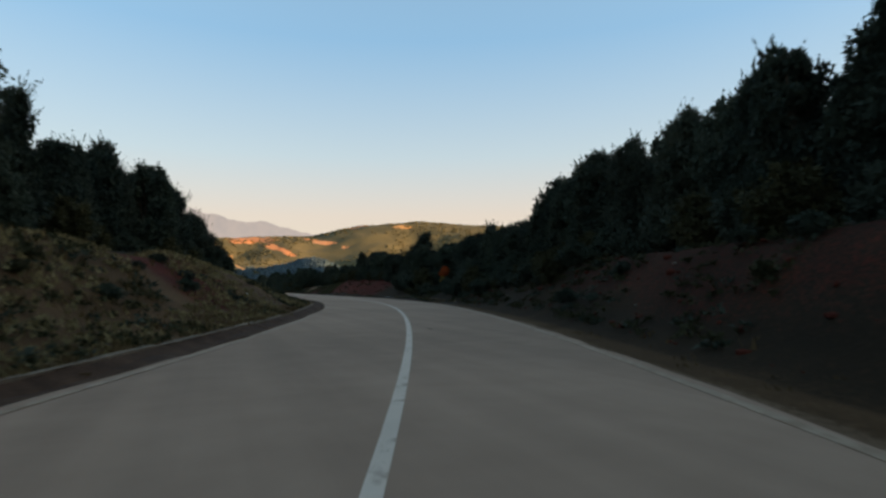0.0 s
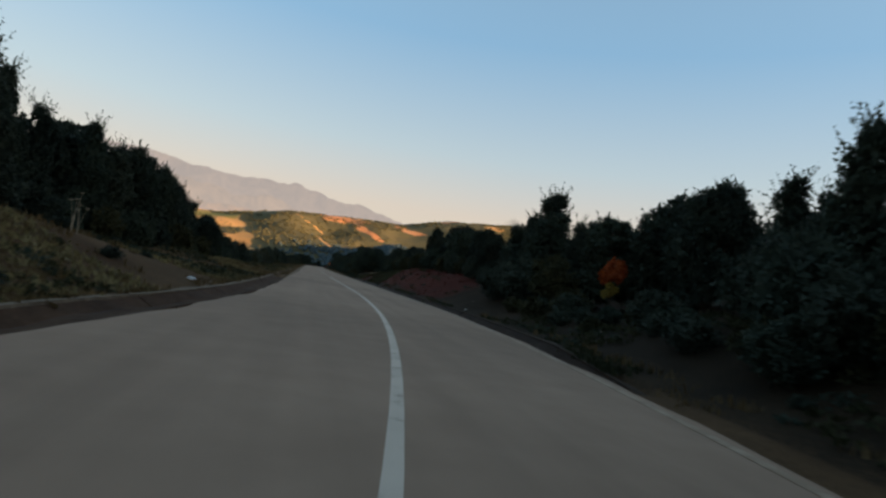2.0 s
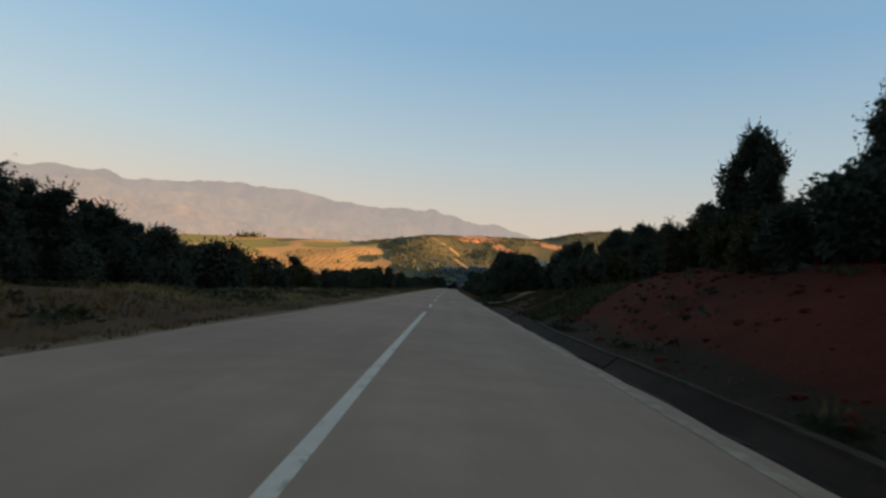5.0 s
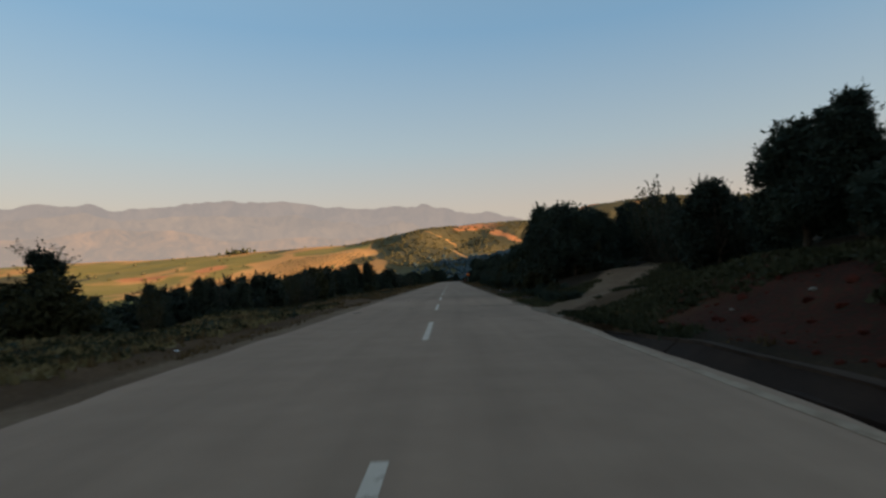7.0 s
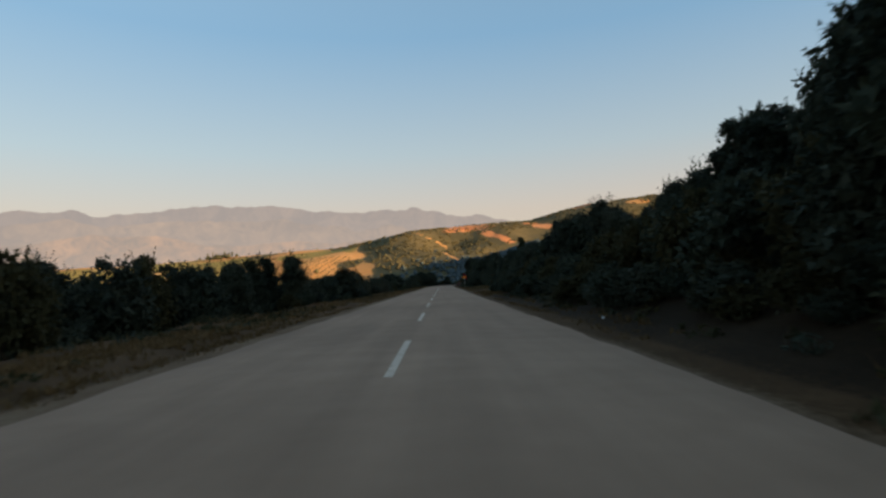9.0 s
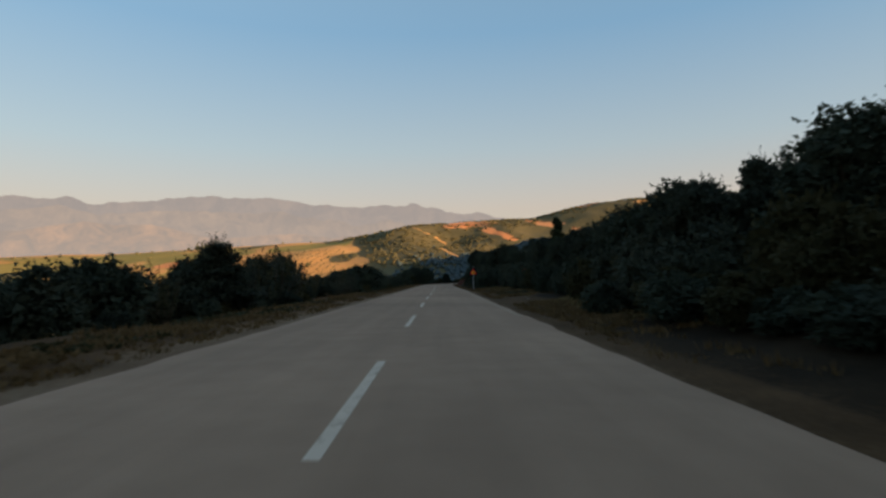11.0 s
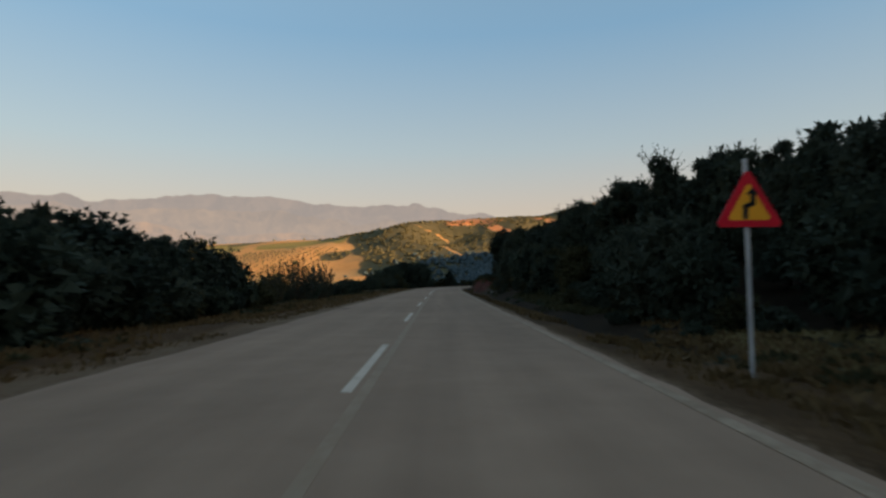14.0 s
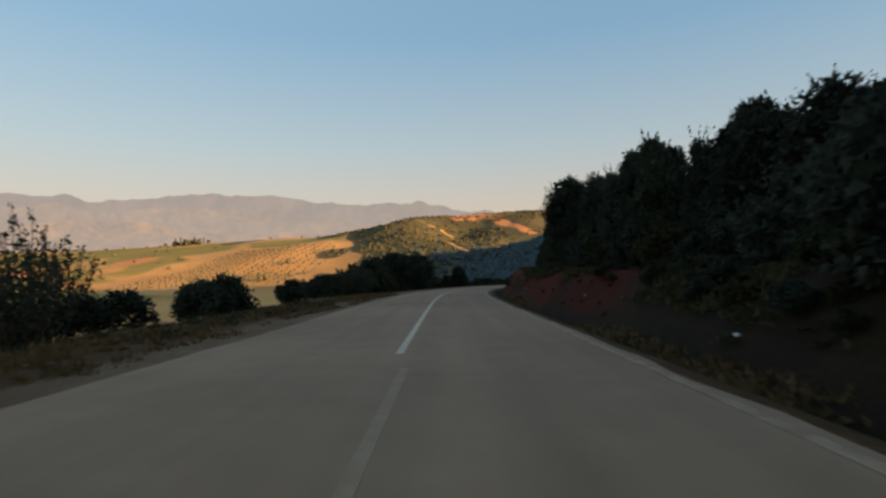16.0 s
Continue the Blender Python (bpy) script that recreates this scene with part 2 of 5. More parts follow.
    l.new(relief.outputs["Normal"], b.inputs["Normal"])
    return m


LAND = land_material()
RED_EARTH = material("dry red clods", (0.036, 0.0085, 0.005), (0.095, 0.021, 0.011), 1.5, 20, 0.95, 0.6, 0.02)
BARK = material("dark bark", (0.035, 0.028, 0.02), (0.09, 0.07, 0.05), 3, 30, 0.95, 0.8, 0.02)
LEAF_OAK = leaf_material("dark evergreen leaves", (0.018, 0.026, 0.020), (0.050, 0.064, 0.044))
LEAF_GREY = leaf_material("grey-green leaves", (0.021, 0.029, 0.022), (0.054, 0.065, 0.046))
# the valley's blue distance haze is put into this leaf colour
LEAF_VALLEY = leaf_material("blue-green foliage with haze in its colour", (0.062, 0.094, 0.105), (0.09, 0.128, 0.14), 0.0)
LEAF_OLIVE = leaf_material("yellowing scrub leaves", (0.024, 0.026, 0.013), (0.066, 0.060, 0.028))
LEAF_CYPRESS = leaf_material("cypress foliage", (0.014, 0.024, 0.014), (0.045, 0.06, 0.03))
LEAF_GROVE = leaf_material("dull green grove leaves", (0.05, 0.055, 0.03), (0.1, 0.1, 0.055), 0.0)
LEAF_RUST = leaf_material("rust-red autumn leaves", (0.2, 0.036, 0.012), (0.4, 0.09, 0.024), 0.0)
LEAF_YELLOW = leaf_material("yellow autumn leaves", (0.16, 0.11, 0.024), (0.28, 0.19, 0.045), 0.0)
# scrub and orchard leaves: base colours lifted to soften contrast as haze would
HILL_SCRUB = leaf_material("olive hill scrub with haze lift in its colour", (0.09, 0.086, 0.044), (0.145, 0.126, 0.064), 0.0)
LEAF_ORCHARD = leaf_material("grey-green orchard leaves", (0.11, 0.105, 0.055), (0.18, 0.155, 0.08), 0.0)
LEAF_GRASS = leaf_material("olive-green grass", (0.115, 0.09, 0.04), (0.235, 0.18, 0.085), 0.0)
GRASS = leaf_material("dry grass blades", (0.072, 0.045, 0.019), (0.16, 0.102, 0.048), 0.0)
STEEL = material("galvanised steel", (0.3, 0.31, 0.32), (0.45, 0.46, 0.47), 4, 60, 0.55, 0.1, 0.002, metal=0.6)
SIGN_RED = material("red reflective sheeting", (0.5, 0.009, 0.022), (0.6, 0.014, 0.03), 3, 90, 0.5, 0.05, 0.001)
SIGN_YELLOW = material("yellow sign face", (0.72, 0.3, 0.02), (0.8, 0.36, 0.03), 3, 90, 0.5, 0.05, 0.001)
STRAW = material("bleached dry stems", (0.2, 0.16, 0.11), (0.34, 0.28, 0.2), 6, 60, 0.9, 0.2, 0.002)
BLACK = material("black sign paint", (0.012, 0.012, 0.012), (0.025, 0.025, 0.025), 3, 60, 0.6, 0.05, 0.001)
STONE = material("pale limestone", (0.13, 0.105, 0.08), (0.29, 0.245, 0.2), 5, 40, 0.9, 0.5, 0.01)
LITTER = material("dirty white litter", (0.5, 0.5, 0.48), (0.75, 0.75, 0.72), 5, 60, 0.7, 0.2, 0.003)
PLASTER = material("pale farmhouse plaster", (0.5, 0.4, 0.3), (0.62, 0.52, 0.4), 0.4, 4, 0.9, 0.1, 0.01)
TILE = material("terracotta roof", (0.25, 0.09, 0.045), (0.36, 0.14, 0.07), 0.6, 6, 0.9, 0.3, 0.03)
FAR_RANGE = distant("far range with haze in its glow", (0.156, 0.143, 0.143), (0.192, 0.165, 0.155), 0.0045, 560)
FAR_MIDDLE = distant("middle range with haze in its glow", (0.160, 0.142, 0.137), (0.212, 0.172, 0.150), 0.006, 400)
FAR_HILLS = distant("near range with haze in its glow", (0.164, 0.141, 0.131), (0.26, 0.182, 0.142), 0.008, 230)


# ---- mesh helpers ----
def mesh_object(name, verts, faces, mats, parent=None, label="", face_mats=None, smooth=False):
    me = bpy.data.meshes.new(name)
    me.from_pydata([tuple(map(float, v)) for v in verts], [], faces)
    for m in mats if isinstance(mats, (list, tuple)) else [mats]:
        me.materials.append(m)
    if face_mats is not None:
        me.polygons.foreach_set("material_index", np.asarray(face_mats, dtype=np.int32))
    if smooth:
        me.polygons.foreach_set("use_smooth", np.ones(len(me.polygons), dtype=bool))
    me.update()
    ob = new(name, me)
    if parent:
        ob.parent = parent
    if label:
        ob["label"] = label
    return ob


def part(name, bm, mat, parent, label=""):
    me = bpy.data.meshes.new(name)
    bm.to_mesh(me)
    bm.free()
    me.materials.append(mat)
    ob = new(name, me)
    ob.parent = parent
    if label:
        ob["label"] = label
    return ob


def lattice(ix, iy, seed):
    h = (ix * 374761393 + iy * 668265263 + seed * 974634777) & 0xFFFFFFFF
    h = ((h ^ (h >> 13)) * 1274126177) & 0xFFFFFFFF
    return ((h ^ (h >> 16)) & 0xFFFF) / 65535.0


def value_noise(x, y, seed=0):
    x, y = np.asarray(x, float), np.asarray(y, float)
    ix, iy = np.floor(x).astype(np.int64), np.floor(y).astype(np.int64)
    fx, fy = x - ix, y - iy
    fx, fy = fx * fx * (3 - 2 * fx), fy * fy * (3 - 2 * fy)
    a, b = lattice(ix, iy, seed), lattice(ix + 1, iy, seed)
    c, d = lattice(ix, iy + 1, seed), lattice(ix + 1, iy + 1, seed)
    return (a * (1 - fx) + b * fx) * (1 - fy) + (c * (1 - fx) + d * fx) * fy - 0.5


def fbm(x, y, size, octaves=4, seed=0):
    total, gain = 0.0, 1.0
    for k in range(octaves):
        total = total + gain * value_noise(np.asarray(x) / size, np.asarray(y) / size, seed + k)
        gain, size = gain * 0.5, size * 0.5
    return total


def smooth(a, b, v):
    t = np.clip((np.asarray(v, float) - a) / (b - a), 0, 1)
    return t * t * (3 - 2 * t)


# ---- the road's line: station along it and offset to its right ----
BEND = [(-60, 3.6), (0, 3.65), (10, 3.73), (20, 4.34), (30, 5.98), (40, 7.59), (50, 8.07), (60, 3.92), (70, 2.03), (80, -0.24),
        (90, -0.4), (105, 0.25), (120, -0.03), (160, -0.14), (200, -0.03), (230, -0.2), (250, 0.63), (265, 0.11), (280, -0.6),
        (300, 0.22), (318, -0.6), (335, -3.5), (350, -6.0), (430, -6.0)]
STEP = 1.0
ST = np.arange(-70, 431, STEP)
curve = np.interp(ST, [b[0] for b in BEND], [b[1] / 1000 for b in BEND])
head = np.concatenate([[0], np.cumsum((curve[1:] + curve[:-1]) / 2 * STEP)])
head -= np.interp(150, ST, head)
cx = np.concatenate([[0], np.cumsum(-(np.sin(head[1:]) + np.sin(head[:-1])) / 2 * STEP)])
cy = np.concatenate([[0], np.cumsum((np.cos(head[1:]) + np.cos(head[:-1])) / 2 * STEP)])
cx -= np.interp(150, ST, cx)
cy += 150 - np.interp(150, ST, cy)


def place(s, u):
    """World x and y of a point at station s, u metres to the right of the centre line."""
    s, u = np.asarray(s, float), np.asarray(u, float)
    h = np.interp(s, ST, head)
    near = np.clip(u, -25, 25)
    x = np.interp(s, ST, cx) + near * np.cos(h) + (u - near)
    y = np.interp(s, ST, cy) + near * np.sin(h) + np.where(s < ST[0], s - ST[0], 0) + np.where(s > ST[-1], s - ST[-1], 0)
    return x, y


def road_half(s, side):
    return np.where(np.asarray(side) < 0, np.interp(s, [75, 110], [4.12, 3.62]), 3.68)


# ---- the land ----
DRAINS = [(-30, 84, -1, (0.45, 0.45)), (44, 128, 1, (0.0, 0.0))]      # from, to, side, distance further out at its start and 40 m on


def near_height(s, u):
    """Banks and verges beside the road."""
    a = np.abs(u)
    rough = fbm(s, u, 5.0, 3, 3) * np.clip((a - 5) / 6, 0, 1)
    # to the left: a bank at the bend, then a verge that drops to the valley
    top = np.interp(s, [-70, 0, 18, 40, 58, 75, 95, 130], [3.0, 2.9, 2.7, 2.1, 1.0, 0.6, 0.35, -0.15])
    bank = top * smooth(4.9, 10.5, a) + 0.06 * np.clip(a - 11, 0, 30) * np.interp(s, [60, 100], [1, 0])
    fall = -0.03 * np.clip(a - 6, 0, 4) - 0.22 * np.clip(a - 10, 0, 200)
    left = bank + fall * np.interp(s, [60, 110], [0.05, 1.0])
    # to the right: banks below the wood
    rise = np.interp(s, [-70, 0, 25, 45, 62, 72, 84, 100, 118, 126, 138, 146, 170, 205, 262, 276, 300, 330, 360, 430],
                     [2.4, 2.3, 2.3, 1.2, 0.8, 1.4, 2.3, 2.4, 1.8, 1.3, 0.5, 1.2, 1.0, 0.15, 0.1, 0.8, 1.2, 1.7, 2.4, 2.4])
    foot = np.interp(s, [45, 70, 205, 262, 285, 310, 330], [5.0, 4.9, 5.2, 5.6, 5.4, 4.8, 4.7])
    brow = np.interp(s, [0, 45, 62, 80, 118, 146, 205, 262, 285, 320], [8, 9, 9, 9.0, 9.5, 9, 9, 9, 8.5, 6.5])
    right = rise * smooth(0, 1, (a - foot) / (brow - foot)) + 0.13 * np.clip(a - 9, 0, 400)
    z = np.where(u < 0, left, right) + rough * np.where(u < 0, 0.5, 0.7)
    shoulder = -0.05 - 0.03 * np.clip(a - 3.5, 0, 1.5)
    z = np.where(a < 5.2, shoulder + np.clip(z, -0.05, 3) * smooth(4.7, 5.4, a), z)
    # an earth ditch along the foot of the last wooded bank
    mid = np.interp(s, [256, 296], [5.5, 4.75])
    z = z - 0.34 * smooth(256, 264, s) * np.exp(-((u - mid) / 0.34) ** 2)
    for s0, s1, sign, (far_out, near_out) in DRAINS:
        out = np.interp(s, [s0, s0 + 40], [far_out, near_out])
        z = np.where((s > s0 + 1) & (s < s1 - 1) & (u * sign > 3.7 + out) & (u * sign < 4.66 + out), -0.75, z)
    return z


RIDGE_X = [-420, -260, -180, -113, -54, 13, 73, 161, 215, 264, 394, 488, 700, 1000, 2000]
RIDGE_Z = [70, 70, 70, 82, 94, 97, 101, 104, 117, 128, 140, 138, 134, 130, 110]


def far_height(x, y):
    """The valley to the left, the wooded rise to the right, and the hills ahead."""
    base = np.interp(y, [-500, 100, 300, 480, 600, 700, 850, 1000, 1100, 1180, 1400, 2200, 4800],
                     [-30, -26, -26, -26, -16, -3, 22, 46, 61, 70, 55, 40, 60])
    left = base * smooth(-5, -110, x) + base * smooth(380, 520, y) * (1 - smooth(-5, -110, x))
    left = left + np.interp(x, [-2500, -1000, -700, -545, -430, -390, -300, -240], [-30, -24, -16, -14, -9, -7, -4, 0]) * smooth(600, 1000, y)
    hill = (np.interp(x, RIDGE_X, RIDGE_Z) - 70) * np.exp(-np.clip((1150 - y) / 210, 0, 9) ** 2) * (1 - smooth(1600, 2600, y))
    hill = np.where(x > -420, hill, 0)
    gullies = fbm(x, y, 110, 5, 11) * 18 * smooth(700, 1000, y) * smooth(-260, -40, x) * (1 - 0.75 * smooth(1000, 1130, y))
    fields = fbm(x, y, 160, 3, 21) * 12 * smooth(560, 800, y) * (1 - 0.8 * smooth(1000, 1130, y))
    # wooded rise beside the road, whose shade lies over it
    rise = 0.14 * np.clip(x - 12, 0, 90) + 0.30 * np.clip(x - 100, 0, 330)
    rise = rise * (1 - smooth(330, 560, y)) + fbm(x, y, 60, 3, 31) * 5 * smooth(30, 90, x) * (1 - smooth(350, 560, y))
    # a wooded spur across the valley head
    spur = 38 * np.exp(-((x - 98) / 48) ** 2 - ((y - 690) / 120) ** 2)
    # a rounded brow before the ridge
    brow = 18 * np.exp(-((x + 45) / 50) ** 2 - ((y - 1000) / 70) ** 2)
    return left + hill + gullies + fields + rise + spur + brow


def height(s, u, x, y):
    w = np.maximum(smooth(16, 90, np.abs(u)), smooth(400, 470, s))
    return near_height(s, u) * (1 - w) + far_height(x, y) * w


def ground_at(s, u):
    x, y = place(s, u)
    return float(height(np.float64(s), np.float64(u), x, y))


def spaced(*stretches):
    out = []
    for a, b, d in stretches:
        out += list(np.arange(a, b, d))
    return np.array(out)


def grown(a, b, first, ratio):
    out, d = [a], first
    while out[-1] < b:
        out.append(out[-1] + d)
        d *= ratio
    return np.array(out)


side = np.concatenate([spaced((0, 6, 0.4), (6, 14, 0.7), (14, 40, 2), (40, 120, 5), (120, 640, 9)), grown(640, 4600, 30, 1.18)])
US = np.concatenate([-side[::-1], side[1:]])
SS = np.concatenate([-grown(80, 2500, 20, 1.5)[::-1], spaced((-70, 340, 1.25), (340, 470, 4), (470, 640, 9), (640, 1320, 6.5)), grown(1320, 4700, 40, 1.2)])
gs, gu = np.meshgrid(SS, US, indexing="ij")
gx, gy = place(gs, gu)
gz = height(gs, gu, gx, gy)
rows, cols = gs.shape
idx = np.arange(rows * cols).reshape(rows, cols)
quads = np.stack([idx[:-1, :-1], idx[:-1, 1:], idx[1:, 1:], idx[1:, :-1]], -1).reshape(-1, 4)


def clear(distance, width):
    """A mask that passes one half where the signed distance is nought."""
    return np.clip(0.5 + distance / width, 0, 1)


def disc(x, y, cx_, cy_, rx, ry):
    return clear((1 - np.hypot((x - cx_) / rx, (y - cy_) / ry)) * min(rx, ry), min(rx, ry) * 0.8)


def lane(x, y, points, width):
    """A strip along a chain of points."""
    best = np.full(x.shape, 1e9)
    for (x0, y0), (x1, y1) in zip(points, points[1:]):
        t = np.clip(((x - x0) * (x1 - x0) + (y - y0) * (y1 - y0)) / ((x1 - x0) ** 2 + (y1 - y0) ** 2), 0, 1)
        best = np.minimum(best, np.hypot(x - x0 - t * (x1 - x0), y - y0 - t * (y1 - y0)))
    return clear(width - best, width)


def any_of(*masks):
    return np.maximum.reduce(masks)


sl, ul, xl, yl = gs, gu, gx, gy
al = np.abs(ul)
close_by = clear(430 - sl, 20) * clear(60 - al, 30)
drift = fbm(sl, ul, 6.0, 3, 41)
gravel = clear(np.where(ul < 0, 4.45, 3.85) + 0.5 * (ul < 0) * (sl > 195) + drift * 0.5 - al, 1.0)
trail = clear(1.7 - np.abs(ul - 4 - (sl - 133.0) * 0.62) + drift, 1.4) * clear(ul - 3.6, 0.5) * clear(30 - ul, 4) * clear(sl - 126, 3)
gravel = any_of(gravel, trail)
# litter also paints shade along the right verge, bank foot and ditch
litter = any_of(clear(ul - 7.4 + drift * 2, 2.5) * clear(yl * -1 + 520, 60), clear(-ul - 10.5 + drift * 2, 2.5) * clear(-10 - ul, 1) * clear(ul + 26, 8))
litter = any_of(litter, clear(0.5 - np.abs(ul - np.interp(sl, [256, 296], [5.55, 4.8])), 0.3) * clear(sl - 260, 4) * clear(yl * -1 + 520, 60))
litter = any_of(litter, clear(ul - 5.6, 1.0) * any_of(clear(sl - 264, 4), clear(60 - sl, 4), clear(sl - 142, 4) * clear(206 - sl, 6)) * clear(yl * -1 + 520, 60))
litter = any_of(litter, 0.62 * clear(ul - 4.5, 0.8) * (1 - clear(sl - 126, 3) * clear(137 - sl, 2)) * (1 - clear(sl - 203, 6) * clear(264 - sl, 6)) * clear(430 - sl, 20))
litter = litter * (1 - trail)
stretch = any_of(clear(sl - 72, 6) * clear(132 - sl, 4) * np.interp(sl, [100, 114], [1, 0.48]), clear(sl - 308, 8), clear(44 - sl, 6) * 0.47)
red = stretch * clear(ul - np.interp(sl, [106, 114], [5.7, 5.0]) - 0.5 * drift, 1.2) * clear(10.2 + drift * 2 - ul, 1.5) * np.clip(0.95 + fbm(sl, ul, 4.0, 3, 43), 0, 1)
red = any_of(red, clear(-6.2 - ul, 1.5) * clear(ul + 10.5, 2.0) * clear(52 - sl, 14) * np.clip(0.42 + 1.3 * fbm(sl, ul, 7.0, 3, 44), 0, 1))
far = any_of(clear(yl - 520, 60), clear(-55 - ul + 8 * drift, 30))
edge = np.interp(yl, [600, 722, 775, 869, 997, 1145, 1300], [-45, -55, -68, -86, -110, -186, -240])
on_hill = clear(xl - edge + 12 * fbm(xl, yl, 40, 3, 45), 14) * clear(yl - 640, 40)
patch = fbm(xl, yl, 150, 4, 46)
straw = far
green = far * (1 - on_hill) * any_of(disc(xl, yl, -335, 1010, 75, 80), disc(xl, yl, -480, 960, 90, 60) * 0.9, clear(-0.22 - patch, 0.2) * 0.8,
                                    clear(-300 - xl + 90 * patch, 60) * clear(1120 - yl + 120 * patch, 60) * np.clip(0.75 + 0.9 * fbm(xl, yl, 70, 3, 47), 0, 1))
scrub = far * any_of(on_hill, clear(yl - 1280, 40), disc(xl, yl, -112, 885, 16, 34), clear(patch - 0.3, 0.2) * (1 - on_hill) * 0.9)
cliff = any_of(disc(xl, yl, 42, 1100, 60, 58) * np.clip(0.75 + 2 * fbm(xl, yl, 28, 4, 48), 0, 1), (any_of(lane(xl, yl, [(70, 1040), (84, 1012), (94, 992), (104, 966)], 8), lane(xl, yl, [(150, 1082), (164, 1052), (184, 1030), (198, 1008)], 11), disc(xl, yl, 256, 1136, 20, 38))) * np.clip(0.72 + 1.9 * fbm(xl, yl, 26, 4, 49), 0, 1),
               disc(xl, yl, -330, 908, 22, 34) * 0.8, disc(xl, yl, -400, 860, 40, 25) * 0.7)
straw_lane = any_of(lane(xl, yl, [(-60, 1062), (-22, 1017), (1, 1006), (14, 985)], 2.4) * 0.85, lane(xl, yl, [(2, 930), (22, 832), (28, 770)], 2.4) * 0.85, disc(xl, yl, 330, 1080, 20, 15))
scrub = scrub * (1 - straw_lane)
# undergrowth below the wood on the spur
wood = disc(xl, yl, 98, 660, 105, 190)
straw, scrub, green = straw * (1 - wood), any_of(scrub, wood), green * (1 - wood)
ground = mesh_object("ground", np.stack([gx, gy, gz], -1).reshape(-1, 3), quads.tolist(), LAND, smooth=True)
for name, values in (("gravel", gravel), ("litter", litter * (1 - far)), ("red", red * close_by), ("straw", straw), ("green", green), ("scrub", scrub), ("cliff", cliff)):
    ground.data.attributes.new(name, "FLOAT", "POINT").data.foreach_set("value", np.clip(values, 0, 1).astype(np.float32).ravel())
tagged(ground, "dry grass verges, red earth banks, stubble fields and scrubby hills", "ground", kind="structure")

# far ranges
RANGE = [(-75, 5.6), (-60, 6.0), (-50, 6.6), (-44, 6.2), (-38, 6.9), (-34, 7.5), (-32.5, 7.4), (-30.5, 6.95), (-28.5, 7.3), (-25, 7.75), (-21.5, 8.05), (-20, 7.95), (-17, 8.0), (-15, 7.75),
         (-13, 7.6), (-10, 7.5), (-7, 7.3), (-4, 7.3), (-2.3, 7.45), (0, 7.1), (2.5, 6.6), (5, 6.25), (9, 5.5), (20, 5.2), (35, 4.8), (60, 4.5)]


def far_range(name, radius, table, mat, seed, bumps, floor, label):
    az = np.arange(table[0][0], table[-1][0], 0.15)
    elv = np.interp(az, [t[0] for t in table], [t[1] for t in table])
    top = radius * np.tan(np.radians(elv)) + fbm(az, az * 0 + seed, 2.0, 5, seed) * bumps
    verts, faces = [], []
    levels = 16
    for k in range(levels):
        f = k / (levels - 1)
        r = radius * (0.86 + 0.14 * f) + fbm(az, az * 0 + 0.9 * k, 2.4, 5, seed) * radius * 0.07 * (k < levels - 1)
        z = floor + (top - floor) * f ** 0.8
        verts += list(np.stack([r * np.sin(np.radians(az)), 150 + r * np.cos(np.radians(az)), z], -1))
    n = len(az)
    for k in range(levels - 1):
        faces += [(k * n + i, k * n + i + 1, (k + 1) * n + i + 1, (k + 1) * n + i) for i in range(n - 1)]
    return tagged(mesh_object(name, verts, faces, mat, smooth=True), label, "mountains", kind="structure")


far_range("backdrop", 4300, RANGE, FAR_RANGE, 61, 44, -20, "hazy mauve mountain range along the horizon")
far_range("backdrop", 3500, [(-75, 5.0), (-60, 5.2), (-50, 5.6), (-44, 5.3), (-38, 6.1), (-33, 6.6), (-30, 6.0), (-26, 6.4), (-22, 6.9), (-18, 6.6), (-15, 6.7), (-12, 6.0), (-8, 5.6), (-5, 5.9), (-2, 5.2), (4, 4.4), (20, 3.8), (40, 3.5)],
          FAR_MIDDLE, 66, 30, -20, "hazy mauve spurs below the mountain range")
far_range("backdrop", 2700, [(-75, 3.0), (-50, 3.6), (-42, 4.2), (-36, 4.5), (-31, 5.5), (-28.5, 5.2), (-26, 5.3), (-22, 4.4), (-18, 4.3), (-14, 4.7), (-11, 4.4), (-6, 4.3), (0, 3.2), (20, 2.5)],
          FAR_HILLS, 71, 16, -20, "pinkish foothills with haze and sunlit bare patches put into their glow")


# ---- road, markings and drains ----
def swept(name, stations, profile, mat, parent=None, label="", closed=True):
    """A cross-section of (offset, height) carried along the road's line; profile may be a function of the station."""
    verts, faces = [], []
    for s in stations:
        pts = profile(s) if callable(profile) else profile
        for u, z in pts:
            x, y = place(s, u)
            verts.append((x, y, z))
    n, m = len(pts), len(stations)
    for i in range(m - 1):
        for j in range(n if closed else n - 1):
            k = (j + 1) % n
            faces.append((i * n + j, i * n + k, (i + 1) * n + k, (i + 1) * n + j))
    if closed:
        faces += [tuple(range(n))[::-1], tuple((m - 1) * n + j for j in range(n))]
    return mesh_object(name, verts, faces, mat, parent, label)


def ragged(s, seed):
    return float(fbm(s, seed * 10.0, 1.7, 3, seed)) * 0.16


road = swept("road", np.arange(-65, 428, 0.75),
             lambda s: [(-float(road_half(s, -1)) - ragged(s, 5), -0.8), (-float(road_half(s, -1)) - ragged(s, 5), -0.012), (-3.2, 0), (0, 0.0), (3.2, 0),
                        (float(road_half(s, 1)) + ragged(s, 6), -0.012), (float(road_half(s, 1)) + ragged(s, 6), -0.8)], ASPHALT)
tracks = np.repeat([[0, 0.2, 0, 0.35, 0, 0.2, 0]], len(road.data.vertices) // 7, 0).ravel()
